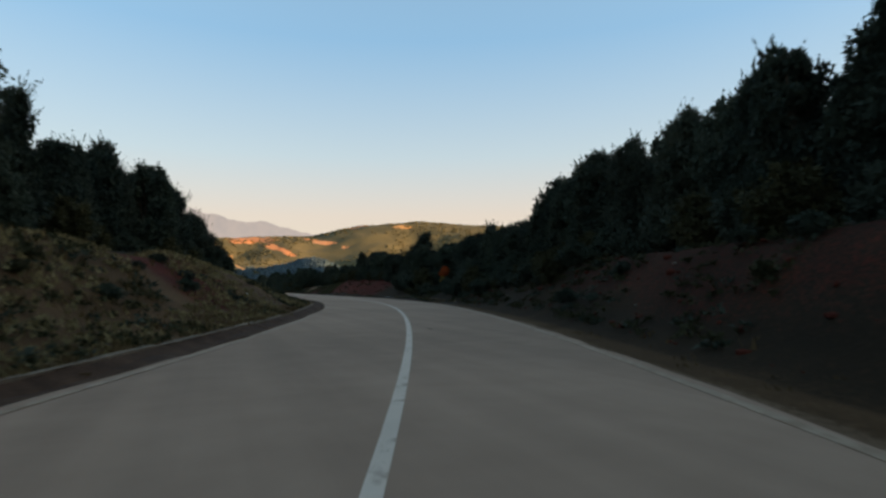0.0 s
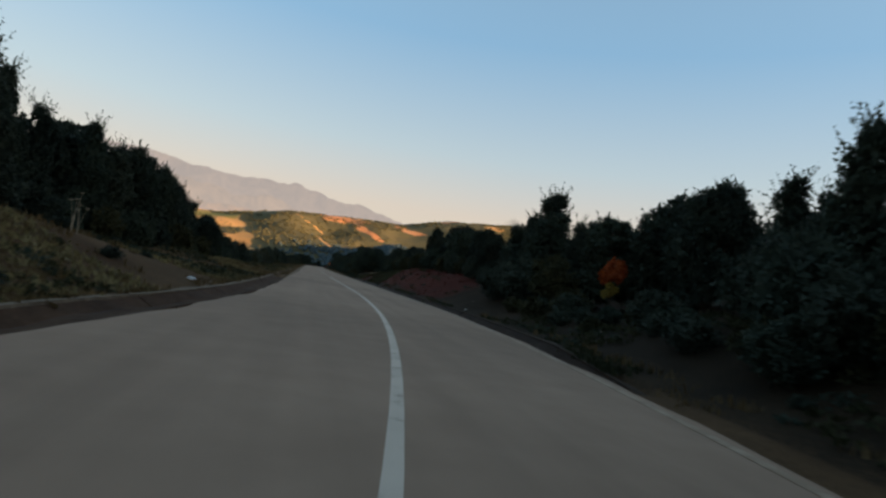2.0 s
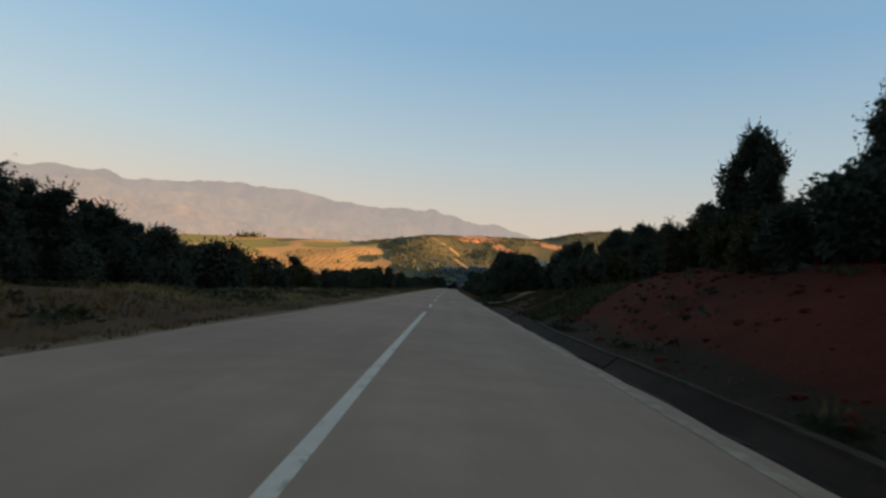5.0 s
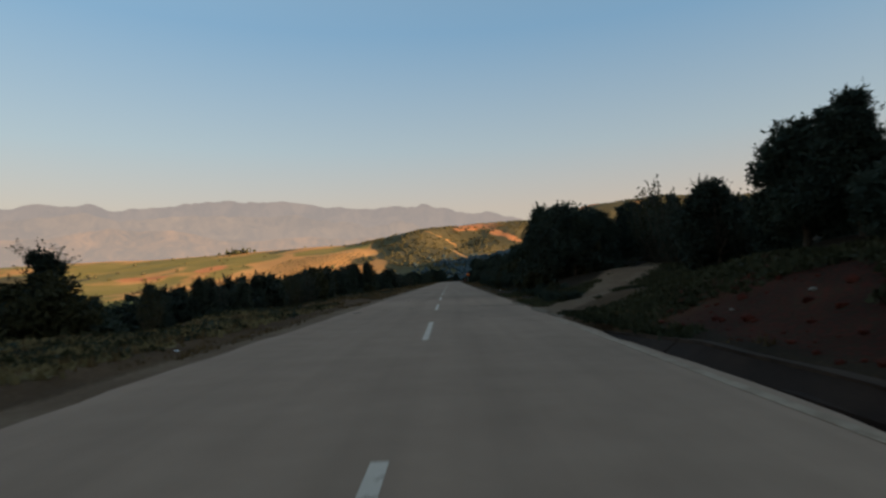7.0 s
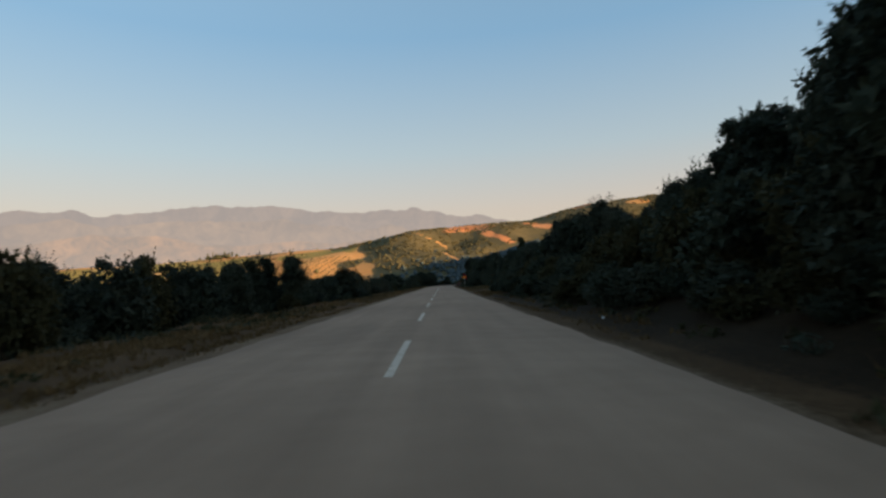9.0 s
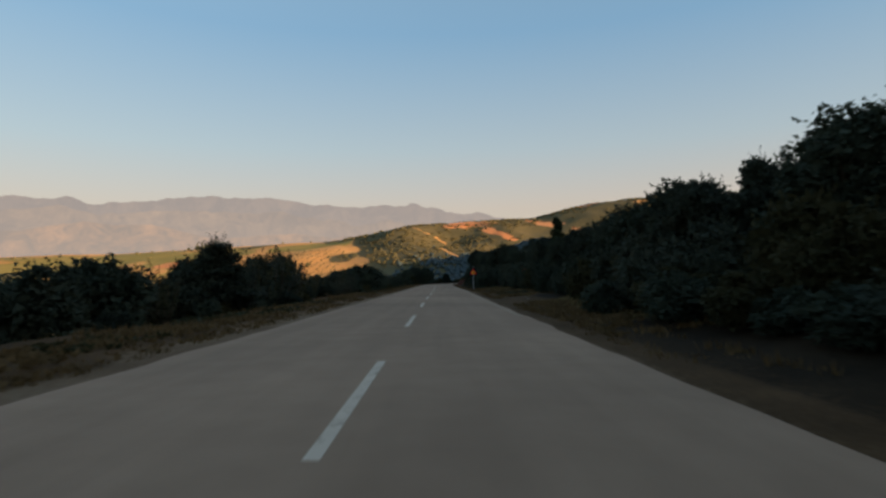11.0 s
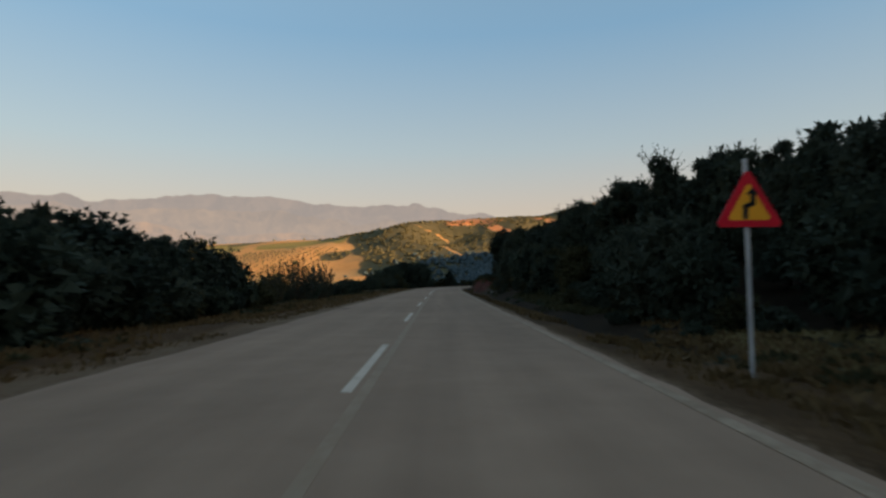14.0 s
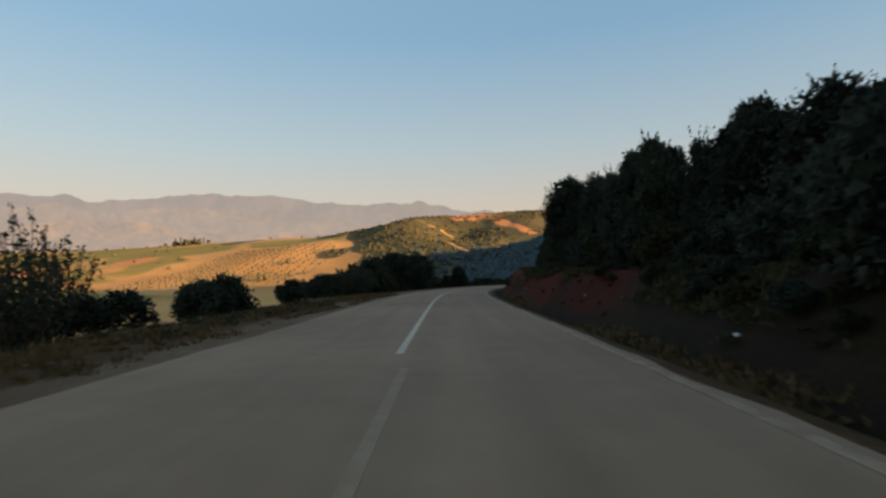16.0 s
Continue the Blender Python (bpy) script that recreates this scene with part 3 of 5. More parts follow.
road.data.attributes.new("track", "FLOAT", "POINT").data.foreach_set("value", tracks.astype(np.float32))
tagged(road, "worn grey two-lane asphalt road with white markings", "road", kind="structure")


def stripe(name, s0, s1, u, width, mat, label=""):
    n = max(2, int((s1 - s0) / 1.5) + 1)
    lo, hi = u - width / 2, u + width / 2
    return swept(name, np.linspace(s0, s1, n), [(lo, -0.002), (lo, 0.0025), (hi, 0.0025), (hi, -0.002)], mat, road, label)


stripe("centre_line", -60, 104.9, 0.0, 0.14, PAINT, "solid white centre line")
for k in range(17):
    end = 116.23 + 11.162 * k
    end = {0: 115.6, 1: 128.0, 2: 139.2}.get(k, end)
    stripe("dash", end - 4.75, end, 0.0, 0.125, PAINT)
stripe("centre_line", 301.6, 420, 0.0, 0.13, PAINT, "solid white centre line")
stripe("edge_line", -60, 128, 3.45, 0.15, PAINT_EDGE, "worn white edge line")
stripe("edge_line", 204, 425, 3.45, 0.15, PAINT_EDGE, "worn white edge line")
stripe("edge_line", -60, 24, -3.9, 0.12, PAINT_EDGE, "worn white edge line")
stripe("old_line", 236, 300, 0.2, 0.12, PAINT_OLD, "faded remains of an older line")


def blot(name, s, u, length, width, mat, seed, label):
    """An irregular thin patch on the asphalt."""
    rnd = random.Random(seed)
    ring = []
    for k in range(18):
        t = 2 * math.pi * k / 18
        r = 0.5 + 0.65 * rnd.random()
        x, y = place(s + length / 2 * math.sin(t) * r, u + width / 2 * math.cos(t) * r)
        ring.append((float(x), float(y)))
    lift = 0.0035 + 0.0006 * (seed % 16)
    verts = [(x, y, 0.001) for x, y in ring] + [(x, y, lift) for x, y in ring]
    faces = [tuple(range(18, 36))] + [(k, (k + 1) % 18, 18 + (k + 1) % 18, 18 + k) for k in range(18)]
    return mesh_object(name, verts, faces, mat, road, label)


# dark stains; the entry at 136.4 is a thin dark streak across the lane
for i, (s, u, ln, wd) in enumerate([(134.2, -3.1, 0.8, 0.4), (135.7, -2.2, 0.5, 0.22), (135.9, -1.15, 0.5, 0.32), (129.7, 1.54, 0.22, 0.13),
                                    (131.5, 1.1, 0.15, 0.08), (145.6, -1.9, 0.5, 0.3), (15.5, 0.6, 0.2, 0.15), (24.5, 2.9, 0.2, 0.18), (75.5, 1.2, 0.2, 0.16),
                                    (276.5, -3.2, 0.7, 0.4), (278.5, 1.0, 0.2, 0.1), (136.4, 2.6, 0.16, 2.6), (114.8, -2.5, 0.5, 0.3), (113.9, -1.9, 0.3, 0.14)]):
    blot("stain", s, u, ln, wd, ASPHALT_DARK, i, "dark stain or thin streak on the asphalt")
for i, (s, u, ln, wd) in enumerate([(137.5, 3.55, 5.0, 0.35), (132.0, 3.7, 4.0, 0.5), (129.0, 3.7, 2.0, 0.4)]):
    blot("mud", s, u, ln, wd, MUD, 40 + i, "dry mud washed from the track")


def drain(s0, s1, sign, shift, lip, rim_mat):
    """A concrete trough along the road's edge with a raised outer lip, in cast lengths."""
    empty = tagged(new("drain"), "weathered concrete drainage channel with a raised outer lip", "drain", kind="structure")
    # both are half choked with earth
    bed = [(3.95, -0.09), (4.25, -0.07)] if sign < 0 else [(3.9, -0.17), (4.22, -0.2)]
    inner = [(3.76, -0.03), *bed, (4.52, lip - 0.03), (4.56, -0.6), (3.7, -0.6)]
    rim = [(4.5, lip - 0.05), (4.5, lip), (4.68, lip), (4.7, -0.3), (4.56, -0.3)]
    for a in np.arange(s0, s1, 6.0):
        b = min(a + 5.97, s1)
        d = 0.02 * math.sin(a * 1.7)
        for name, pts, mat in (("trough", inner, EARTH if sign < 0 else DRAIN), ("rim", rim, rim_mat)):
            def section(s, pts=pts):
                # the ends of the channel run out into the verge
                run = min(1.0, max(0.0, min(s - s0, s1 - s) / 7.0))
                out = []
                for k, (u, z) in enumerate(pts):
                    heap = float(fbm(s, k * 7.3, 1.9, 3, 33)) * (0.12 if -0.25 < z < -0.05 else 0.035) if z > -0.25 else 0.0
                    out.append((sign * (u + d + 0.6 * heap + float(np.interp(s, [s0, s0 + 40], shift))), z + heap - 0.42 * (1 - run) if z > -0.29 else z - 0.2 * (1 - run)))
                return out[::sign]
            swept(name, np.linspace(a, b, 13), section, mat, empty)
    return empty


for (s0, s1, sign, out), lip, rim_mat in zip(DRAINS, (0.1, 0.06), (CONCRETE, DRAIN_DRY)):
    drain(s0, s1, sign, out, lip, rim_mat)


# ---- plants ----
def tube(path, radii, sides=6):
    verts, faces = [], []
    for i, p in enumerate(path):
        d = (Vector(path[min(i + 1, len(path) - 1)]) - Vector(path[max(i - 1, 0)])).normalized()
        a = d.orthogonal().normalized()
        b = d.cross(a)
        for k in range(sides):
            t = 2 * math.pi * k / sides
            verts.append(Vector(p) + radii[i] * (math.cos(t) * a + math.sin(t) * b))
    for i in range(len(path) - 1):
        for k in range(sides):
            faces.append((i * sides + k, i * sides + (k + 1) % sides, (i + 1) * sides + (k + 1) % sides, (i + 1) * sides + k))
    return verts, faces


def join_pieces(pieces):
    verts, faces = [], []
    for v, f in pieces:
        o = len(verts)
        verts += list(v)
        faces += [tuple(i + o for i in q) for q in f]
    return verts, faces


BALL = bmesh.new()
bmesh.ops.create_icosphere(BALL, subdivisions=1, radius=1.0)
BALL_V = np.array([v.co[:] for v in BALL.verts])
BALL_F = [tuple(v.index for v in f.verts) for f in BALL.faces]
BALL.free()


def leaves(rng, centres, normals, size, droop=0.2):
    """Pointed leaf sprays at the given points."""
    n = len(centres)
    d = normals + rng.normal(0, 0.55, (n, 3)) + np.array([0, 0, -droop])
    d /= np.linalg.norm(d, axis=1)[:, None]
    w = np.cross(d, rng.normal(0, 1, (n, 3)))
    w /= np.linalg.norm(w, axis=1)[:, None] + 1e-9
    ln = size * rng.uniform(0.6, 1.5, n)[:, None]
    wd = ln * rng.uniform(0.28, 0.5, n)[:, None]
    skew = w * ln * rng.uniform(-0.25, 0.25, n)[:, None]
    p = np.stack([centres - d * ln * 0.35 + w * wd, centres - d * ln * 0.35 - w * wd, centres + d * ln * 0.8 + skew], 1).reshape(-1, 3)
    f = [(3 * i, 3 * i + 1, 3 * i + 2) for i in range(n)]
    return p, f


def leafy_shoots(rng, lobes, count, reach, size):
    """Thin leafy shoots that stand out of the upper crown and break its outline."""
    area = np.array([r[0] * r[2] for _, r in lobes])
    which = rng.choice(len(lobes), count, p=area / area.sum())
    c, r = np.array([lobes[k][0] for k in which]), np.array([lobes[k][1] for k in which])
    d = rng.normal(0, 1, (count, 3))
    d[:, 2] = np.abs(d[:, 2]) * 0.9 + 0.15
    d /= np.linalg.norm(d, axis=1)[:, None]
    way = d * 0.7 + np.array([0, 0, 0.75]) + rng.normal(0, 0.22, (count, 3))
    way /= np.linalg.norm(way, axis=1)[:, None]
    span = reach * rng.uniform(0.35, 1.0, count)
    spots, ways = [], []
    for f in np.linspace(0.0, 1.0, 9):
        spots.append(c + d * r * 0.9 + way * (span * f)[:, None] + rng.normal(0, 0.05, (count, 3)) * (1.1 - 0.7 * f))
        ways.append(way + rng.normal(0, 0.5, (count, 3)))
    return leaves(rng, np.concatenate(spots), np.concatenate(ways), size, 0.0)


def crown(rng, lobes, count, size, core=0.72, twigs=0.0, shoots=0, reach=0.6):
    """Leaf sprays over a set of lobes (centre, radii), with larger ones within."""
    area = np.array([r[0] * r[2] + r[0] * r[1] for _, r in lobes])
    share = np.maximum((count * area / area.sum()).astype(int), 8)
    pieces = []
    for (c, r), n in zip(lobes, share):
        d = rng.normal(0, 1, (n, 3))
        d /= np.linalg.norm(d, axis=1)[:, None]
        out = 0.78 + 0.3 * rng.random(n) ** 1.5
        stray = rng.random(n) < twigs
        out[stray] += rng.random(stray.sum()) * 0.28
        pieces.append(leaves(rng, np.array(c) + d * np.array(r) * out[:, None], d, size))
        if core:
            m = int(n * 0.45)
            d = rng.normal(0, 1, (m, 3))
            d /= np.linalg.norm(d, axis=1)[:, None]
            pieces.append(leaves(rng, np.array(c) + d * np.array(r) * rng.uniform(0.25, core + 0.08, m)[:, None], rng.normal(0, 1, (m, 3)), size * 1.9))
    if shoots:
        pieces.append(leafy_shoots(rng, lobes, shoots, reach, size * 0.72))
    return join_pieces(pieces)


def trunk_and_limbs(rng, tall, thick, lobes, fork):
    path = [(0, 0, -0.4), (rng.normal(0, 0.05), rng.normal(0, 0.05), fork * 0.5), (rng.normal(0, 0.15), rng.normal(0, 0.15), fork), (rng.normal(0, 0.3), rng.normal(0, 0.3), tall * 0.8)]
    pieces = [tube(path, [thick * 1.25, thick, thick * 0.75, thick * 0.2])]
    for c, r in lobes:
        mid = [(path[2][i] * 0.6 + c[i] * 0.4) for i in range(3)]
        mid[2] += 0.12 * tall * rng.random()
        pieces.append(tube([path[2], mid, tuple(c)], [thick * 0.5, thick * 0.3, thick * 0.1], 5))
    return join_pieces(pieces)


def plant(name, label, category, tall, lobes, count, size, leaf, thick, fork, seed, core=0.72, twigs=0.1, shoots=0, reach=0.6):
    """One plant of the given height at the origin, as an Empty with a trunk and a crown."""
    rng = np.random.default_rng(seed)
    empty = tagged(new(name), label, category)
    v, f = trunk_and_limbs(rng, tall, thick, lobes, fork)
    mesh_object("trunk" if fork > 0.5 else "branchwork", v, f, BARK, empty)
    v, f = crown(rng, lobes, count, size, core, twigs, shoots, reach)
    mesh_object("crown" if fork > 0.5 else "foliage", v, f, leaf, empty, smooth=True)
    empty["tall"] = float(max(p[2] for p in v))
    return empty


def broad_lobes(rng, tall, wide, low, n):
    out = []
    for k in range(n):
        f = (k + rng.random()) / n
        z = low + (tall - low) * (0.12 + 0.78 * f)
        reach = wide * (0.25 + 0.75 * math.sin(math.pi * (0.25 + 0.73 * f))) * 0.62
        t = k * 2.399 + rng.random()
        r = wide * rng.uniform(0.2, 0.38) * (1.14 - 0.5 * f)
        out.append(((reach * math.cos(t) * rng.uniform(0.4, 1), reach * math.sin(t) * rng.uniform(0.4, 1), z), (r, r, r * rng.uniform(0.8, 1.15))))
    return out


def tall_lobes(rng, tall, wide, low, n):
    out = []
    for k in range(n):
        f = k / (n - 1)
        z = low + (tall - low) * (0.05 + 0.87 * f)
        r = wide * (0.5 - 0.32 * f) * rng.uniform(0.85, 1.2)
        t = k * 2.399
        out.append(((0.5 * r * math.cos(t), 0.5 * r * math.sin(t), z), (r, r, (tall - low) / n * 1.15)))
    return out


def twiggy(label, tall, spread, shoots, count, leaf, seed):
    """A shrub of thin upright shoots with small leaves along them."""
    rng = np.random.default_rng(seed)
    empty = tagged(new("shrub"), label, "shrub")
    stems, points, ways = [], [], []
    for k in range(shoots):
        t, out = k * 2.399, spread * math.sqrt((k + 0.5) / shoots)
        high = tall * rng.uniform(0.5, 1.0) * (1.05 - 0.35 * out / spread)
        foot = Vector((0.25 * out * math.cos(t), 0.25 * out * math.sin(t), -0.2))
        knee = Vector((0.75 * out * math.cos(t), 0.75 * out * math.sin(t), high * 0.45))
        tip = Vector((out * math.cos(t) + rng.normal(0, 0.1), out * math.sin(t) + rng.normal(0, 0.1), high))
        stems.append(tube([foot, knee, tip], [0.03, 0.017, 0.005], 4))
        n = count // shoots
        f = rng.uniform(0.22, 1.0, n)[:, None]
        line = np.where(f < 0.45, np.array(foot) + (np.array(knee) - np.array(foot)) * f / 0.45, np.array(knee) + (np.array(tip) - np.array(knee)) * (f - 0.45) / 0.55)
        points.append(line + rng.normal(0, 1, (n, 3)) * (0.16 - 0.11 * f))
        ways.append(rng.normal(0, 0.6, (n, 3)) + np.array([0, 0, 0.7]))
    v, f = join_pieces(stems)
    mesh_object("branchwork", v, f, BARK, empty)
    v, f = leaves(rng, np.concatenate(points), np.concatenate(ways), 0.085)
    mesh_object("foliage", v, f, leaf, empty, smooth=True)
    empty["tall"] = float(max(p[2] for p in v))
    return empty


g = np.random.default_rng(7)
PLANTS = {
    "oak": [plant("tree", "dark evergreen oak with a dense broad crown", "tree", 7.0, broad_lobes(g, 7.0, 3.4, 0.9, 27), 8600, 0.165, LEAF_OAK, 0.17, 1.6, 1, core=0.78, shoots=130, reach=0.7),
            plant("tree", "dark evergreen oak with an uneven crown", "tree", 7.0, broad_lobes(g, 7.0, 3.0, 0.6, 24), 8200, 0.165, LEAF_OAK, 0.15, 1.4, 2, core=0.78, shoots=150, reach=0.8),
            plant("tree", "grey-green tree with a ragged dense crown", "tree", 7.0, broad_lobes(g, 7.0, 3.1, 0.8, 23), 7800, 0.165, LEAF_GREY, 0.15, 1.5, 3, core=0.76, twigs=0.2, shoots=190, reach=1.0)],
    "back": [plant("tree", "dark evergreen tree within the wood", "tree", 7.0, broad_lobes(g, 7.0, 3.3, 0.9, 13), 3000, 0.26, LEAF_OAK, 0.16, 1.6, 21, core=0.8),
             plant("tree", "grey-green tree within the wood", "tree", 7.0, tall_lobes(g, 7.0, 3.2, 0.8, 10), 2800, 0.26, LEAF_GREY, 0.15, 1.5, 22, core=0.8, twigs=0.2)],
    "slim": [plant("tree", "slim dark tree with a spiky pointed top", "tree", 7.0, tall_lobes(g, 7.0, 3.0, 0.7, 13), 6400, 0.165, LEAF_GREY, 0.13, 1.5, 4, core=0.74, twigs=0.3, shoots=260, reach=1.1),
             plant("tree", "slim dark tree with loose upright branches", "tree", 7.0, tall_lobes(g, 7.0, 2.5, 0.5, 12), 6000, 0.165, LEAF_OAK, 0.12, 1.4, 5, core=0.74, twigs=0.35, shoots=280, reach=1.2)],
    "bush": [plant("bush", "dense dark rounded roadside bush", "bush", 2.5, broad_lobes(g, 2.45, 1.9, 0.25, 12), 1900, 0.125, LEAF_OAK, 0.05, 0.35, 6, twigs=0.15, shoots=50, reach=0.35),
             plant("bush", "grey-green roadside bush with loose twigs", "bush", 2.5, broad_lobes(g, 2.4, 1.7, 0.2, 11), 1750, 0.125, LEAF_GREY, 0.05, 0.35, 7, twigs=0.35, shoots=80, reach=0.5),
             plant("bush", "yellowing dry scrub bush", "bush", 2.5, broad_lobes(g, 2.4, 1.7, 0.2, 10), 1700, 0.12, LEAF_OLIVE, 0.04, 0.3, 8, core=0.6, twigs=0.35, shoots=70, reach=0.45)],
    "sparse": [twiggy("thin leggy shrub with sparse upright twigs", 3.5, 1.0, 26, 1700, LEAF_OLIVE, 9),
               twiggy("loose shrub with feathery upright twigs", 3.5, 1.25, 34, 2600, LEAF_GREY, 10)],
    "cypress": [plant("tree", "tall narrow dark cypress", "tree", 9.0, tall_lobes(g, 9.0, 2.2, 0.6, 14), 4200, 0.2, LEAF_CYPRESS, 0.14, 0.9, 11, core=0.8, twigs=0.12)],
    "rust": [plant("bush", "rust-red autumn shrub on the bank", "bush", 2.0, broad_lobes(g, 2.0, 0.85, 1.25, 6), 700, 0.085, LEAF_RUST, 0.04, 0.6, 12, core=0.6)],
    "yellow": [plant("bush", "small yellow autumn shrub on the bank", "bush", 1.2, broad_lobes(g, 1.2, 0.5, 0.6, 4), 260, 0.07, LEAF_YELLOW, 0.03, 0.3, 13, core=0.5)],
}
FIRST = set()
dice = random.Random(5)


def put(kind_name, s, u, top=None, wide=1.0, which=None, group="", tall=None):
    """Stands a plant at a station and offset, scaled so that its top reaches the height top."""
    kinds = PLANTS[kind_name]
    ob = kinds[which if which is not None else dice.randrange(len(kinds))]
    base = ground_at(s, u) - 0.05
    want = tall if tall else max(top - base, 0.5)
    k = want / ob["tall"]
    x, y = place(s, u)
    across = k * wide * dice.uniform(0.9, 1.3)
    lean = Matrix.Rotation(radians(dice.uniform(-5, 5)), 4, "X") @ Matrix.Rotation(radians(dice.uniform(-5, 5)), 4, "Y")
    m = Matrix.Translation((float(x), float(y), base)) @ lean @ Matrix.Rotation(dice.uniform(0, 6.28), 4, "Z") @ Matrix.Diagonal((across, across, k, 1))
    if ob.name in FIRST:
        ob = copy_thing(ob, m)
    FIRST.add(ob.name)
    ob.matrix_basis = m
    if group:
        ob["group"] = group
    return ob


INNER = []        # trees behind the front rows, joined into masses further down


def inner(s, u, top):
    base = ground_at(s, u) - 0.05
    INNER.append((s, u, base, max(top - base, 0.5), dice.uniform(0.9, 1.15), dice.randrange(2), dice.uniform(0, 6.28)))


LOW = []          # low growth, joined into masses further down


def low(s, u, tall=None, top=None, wide=1.0):
    base = ground_at(s, u) - 0.05
    LOW.append((s, u, base, tall if tall else max(top - base, 0.5), wide * dice.uniform(0.9, 1.15), dice.randrange(3), dice.uniform(0, 6.28)))


# tops of the wood to the right, over its front row, by station
RIGHT_TOP = [(-40, 7.5), (8, 7.4), (20, 8.4), (30, 8.5), (36, 7.7), (40, 6.6), (44, 6.3), (50, 6.8), (58, 5.5), (64, 5.9), (70, 6.1), (75, 6.0), (80, 5.9), (83, 5.6), (86, 7.0), (91, 7.2), (93, 5.6), (96.6, 5.2), (97.6, 5.6), (101, 5.7), (104, 5.5), (107, 5.5),
             (113, 5.6), (122, 6.0), (128, 5.9), (131, 5.2), (138, 4.3), (146, 4.6), (150, 5.5), (154, 6.0), (160, 6.5), (164.6, 6.8), (168, 5.2), (171, 5.0), (175, 4.7), (187, 5.5), (194, 5.5), (202, 5.0),
             (216, 4.7), (228, 4.8), (236, 4.6), (244, 4.6), (250, 4.9), (257, 5.1), (262, 5.3), (267, 5.4), (272, 6.0), (276, 6.7), (280, 5.5), (285, 6.0), (290, 6.9), (294, 6.6), (298, 5.9),
             (304, 6.0), (308, 6.1), (312, 7.4), (320, 7.6), (330, 8.4), (342, 8.4), (360, 8.0), (420, 9)]
LEFT_TOP = [(-40, 9), (16, 9.0), (24, 7.9), (33, 9.4), (37, 9.0), (41, 8.4), (46, 8.2), (52, 8.3), (57, 8.1), (62, 7.0), (68, 6.6), (76, 6.1), (84, 5.6), (90, 5.2), (98, 3.9), (106, 2.9), (116, 2.7), (126, 2.5), (131, 1.5), (136, 1.3),
            (141, 2.0), (150, 2.0), (158, 2.4), (166, 3.1), (174, 3.3), (182, 3.3), (190, 3.9), (196, 4.5), (201, 2.2), (210, 2.4), (222, 2.8), (228, 3.5), (236, 3.9), (240, 1.1),
            (254, 0.9), (258, 2.2), (263, 3.2), (268, 3.2), (273, 2.6), (279, 2.4), (283, 1.8), (288, 1.3), (292, 1.4), (303, 2.0), (318, 0.9), (330, 1.2), (340, 1.9), (356, 2.4), (368, 3.2), (379, 5.8), (388, 6.4), (396, 5.8), (400, 3.0), (409, 1.8), (420, 1.5)]


def top_of(table, s):
    return float(np.interp(s, [t[0] for t in table], [t[1] for t in table]))


def on_track(s, u, room=3.6):
    """The dirt track that leaves the road to the right."""
    return 124 < s < 150 and abs(u - 4 - (s - 132) * 0.62) < room


s = -30.0
while s < 372:
    top = top_of(RIGHT_TOP, s)
    u = 11.0 + dice.uniform(-0.7, 1.0) + (2.5 if 56.5 < s < 61.5 else 0)
    if not on_track(s, u):
        kind_name = "slim" if dice.random() < 0.3 and s > 45 else "oak"
        put(kind_name, s, u, top=top * dice.uniform(0.98, 1.1) * (1.2 if 56.5 < s < 61.5 else 1.0), wide=0.95 if kind_name == "slim" else 0.85 * max(0.75, 7.0 / max(top, 6)), group="wood beside the road")
    s += dice.uniform(2.1, 3.0)
s = -30.0
while s < 400:
    u = dice.uniform(15, 19)
    top = (top_of(RIGHT_TOP, s) - 1.2) * u / 11 * 0.86 + 1.2
    if not on_track(s, u):
        inner(s, u, top * dice.uniform(0.85, 1.0))
    s += dice.uniform(3.4, 4.8)
# low growth at the foot of the wood
s = -20.0
while s < 372:
    red_bank = s < 42 or 68 < s < 126 or 306 < s
    if not on_track(s, 8.0, 5.0) and not 124 < s < 131:
        u = dice.uniform(9.0, 9.8) if red_bank else dice.uniform(7.2, 9.2) + (1.0 if 204 < s < 262 else 0)
        low(s, u, tall=dice.uniform(1.3, 2.3) if red_bank else dice.uniform(0.5, 0.9) if 50 < s < 61 else dice.uniform(1.8, 3.2))
    s += dice.uniform(1.6, 2.8)
for _ in range(150):
    s = dice.choice((dice.uniform(-12, 46), dice.uniform(262, 330), dice.uniform(262, 330)))
    low(s, dice.uniform(6.0, 9.0), tall=dice.uniform(0.25, 0.65), wide=1.6)
for s0, s1, near, far_off, least, most in ((24, 62, 6.7, 8.4, 0.6, 1.3), (150, 205, 6.1, 7.6, 0.6, 1.5), (262, 306, 6.6, 8.2, 0.5, 1.1)):
    s = float(s0)
    while s < s1:
        low(s, dice.uniform(near, far_off), tall=dice.uniform(least, most), wide=1.5)
        s += dice.uniform(0.6, 1.1)
for _ in range(26):
    s = dice.uniform(137, 150)
    low(s, dice.uniform(5.2, 7.0), tall=dice.uniform(0.25, 0.6), wide=1.6)
for _ in range(80):
    s = dice.uniform(-12, 66)
    low(s, -dice.uniform(6.6, 12.0), tall=dice.uniform(0.2, 0.5), wide=1.8)
for _ in range(40):
    s, u = dice.uniform(139, 154), dice.uniform(9.5, 17.0)
    if not on_track(s, u, 2.2):
        low(s, u, tall=dice.uniform(0.4, 1.1), wide=1.6)
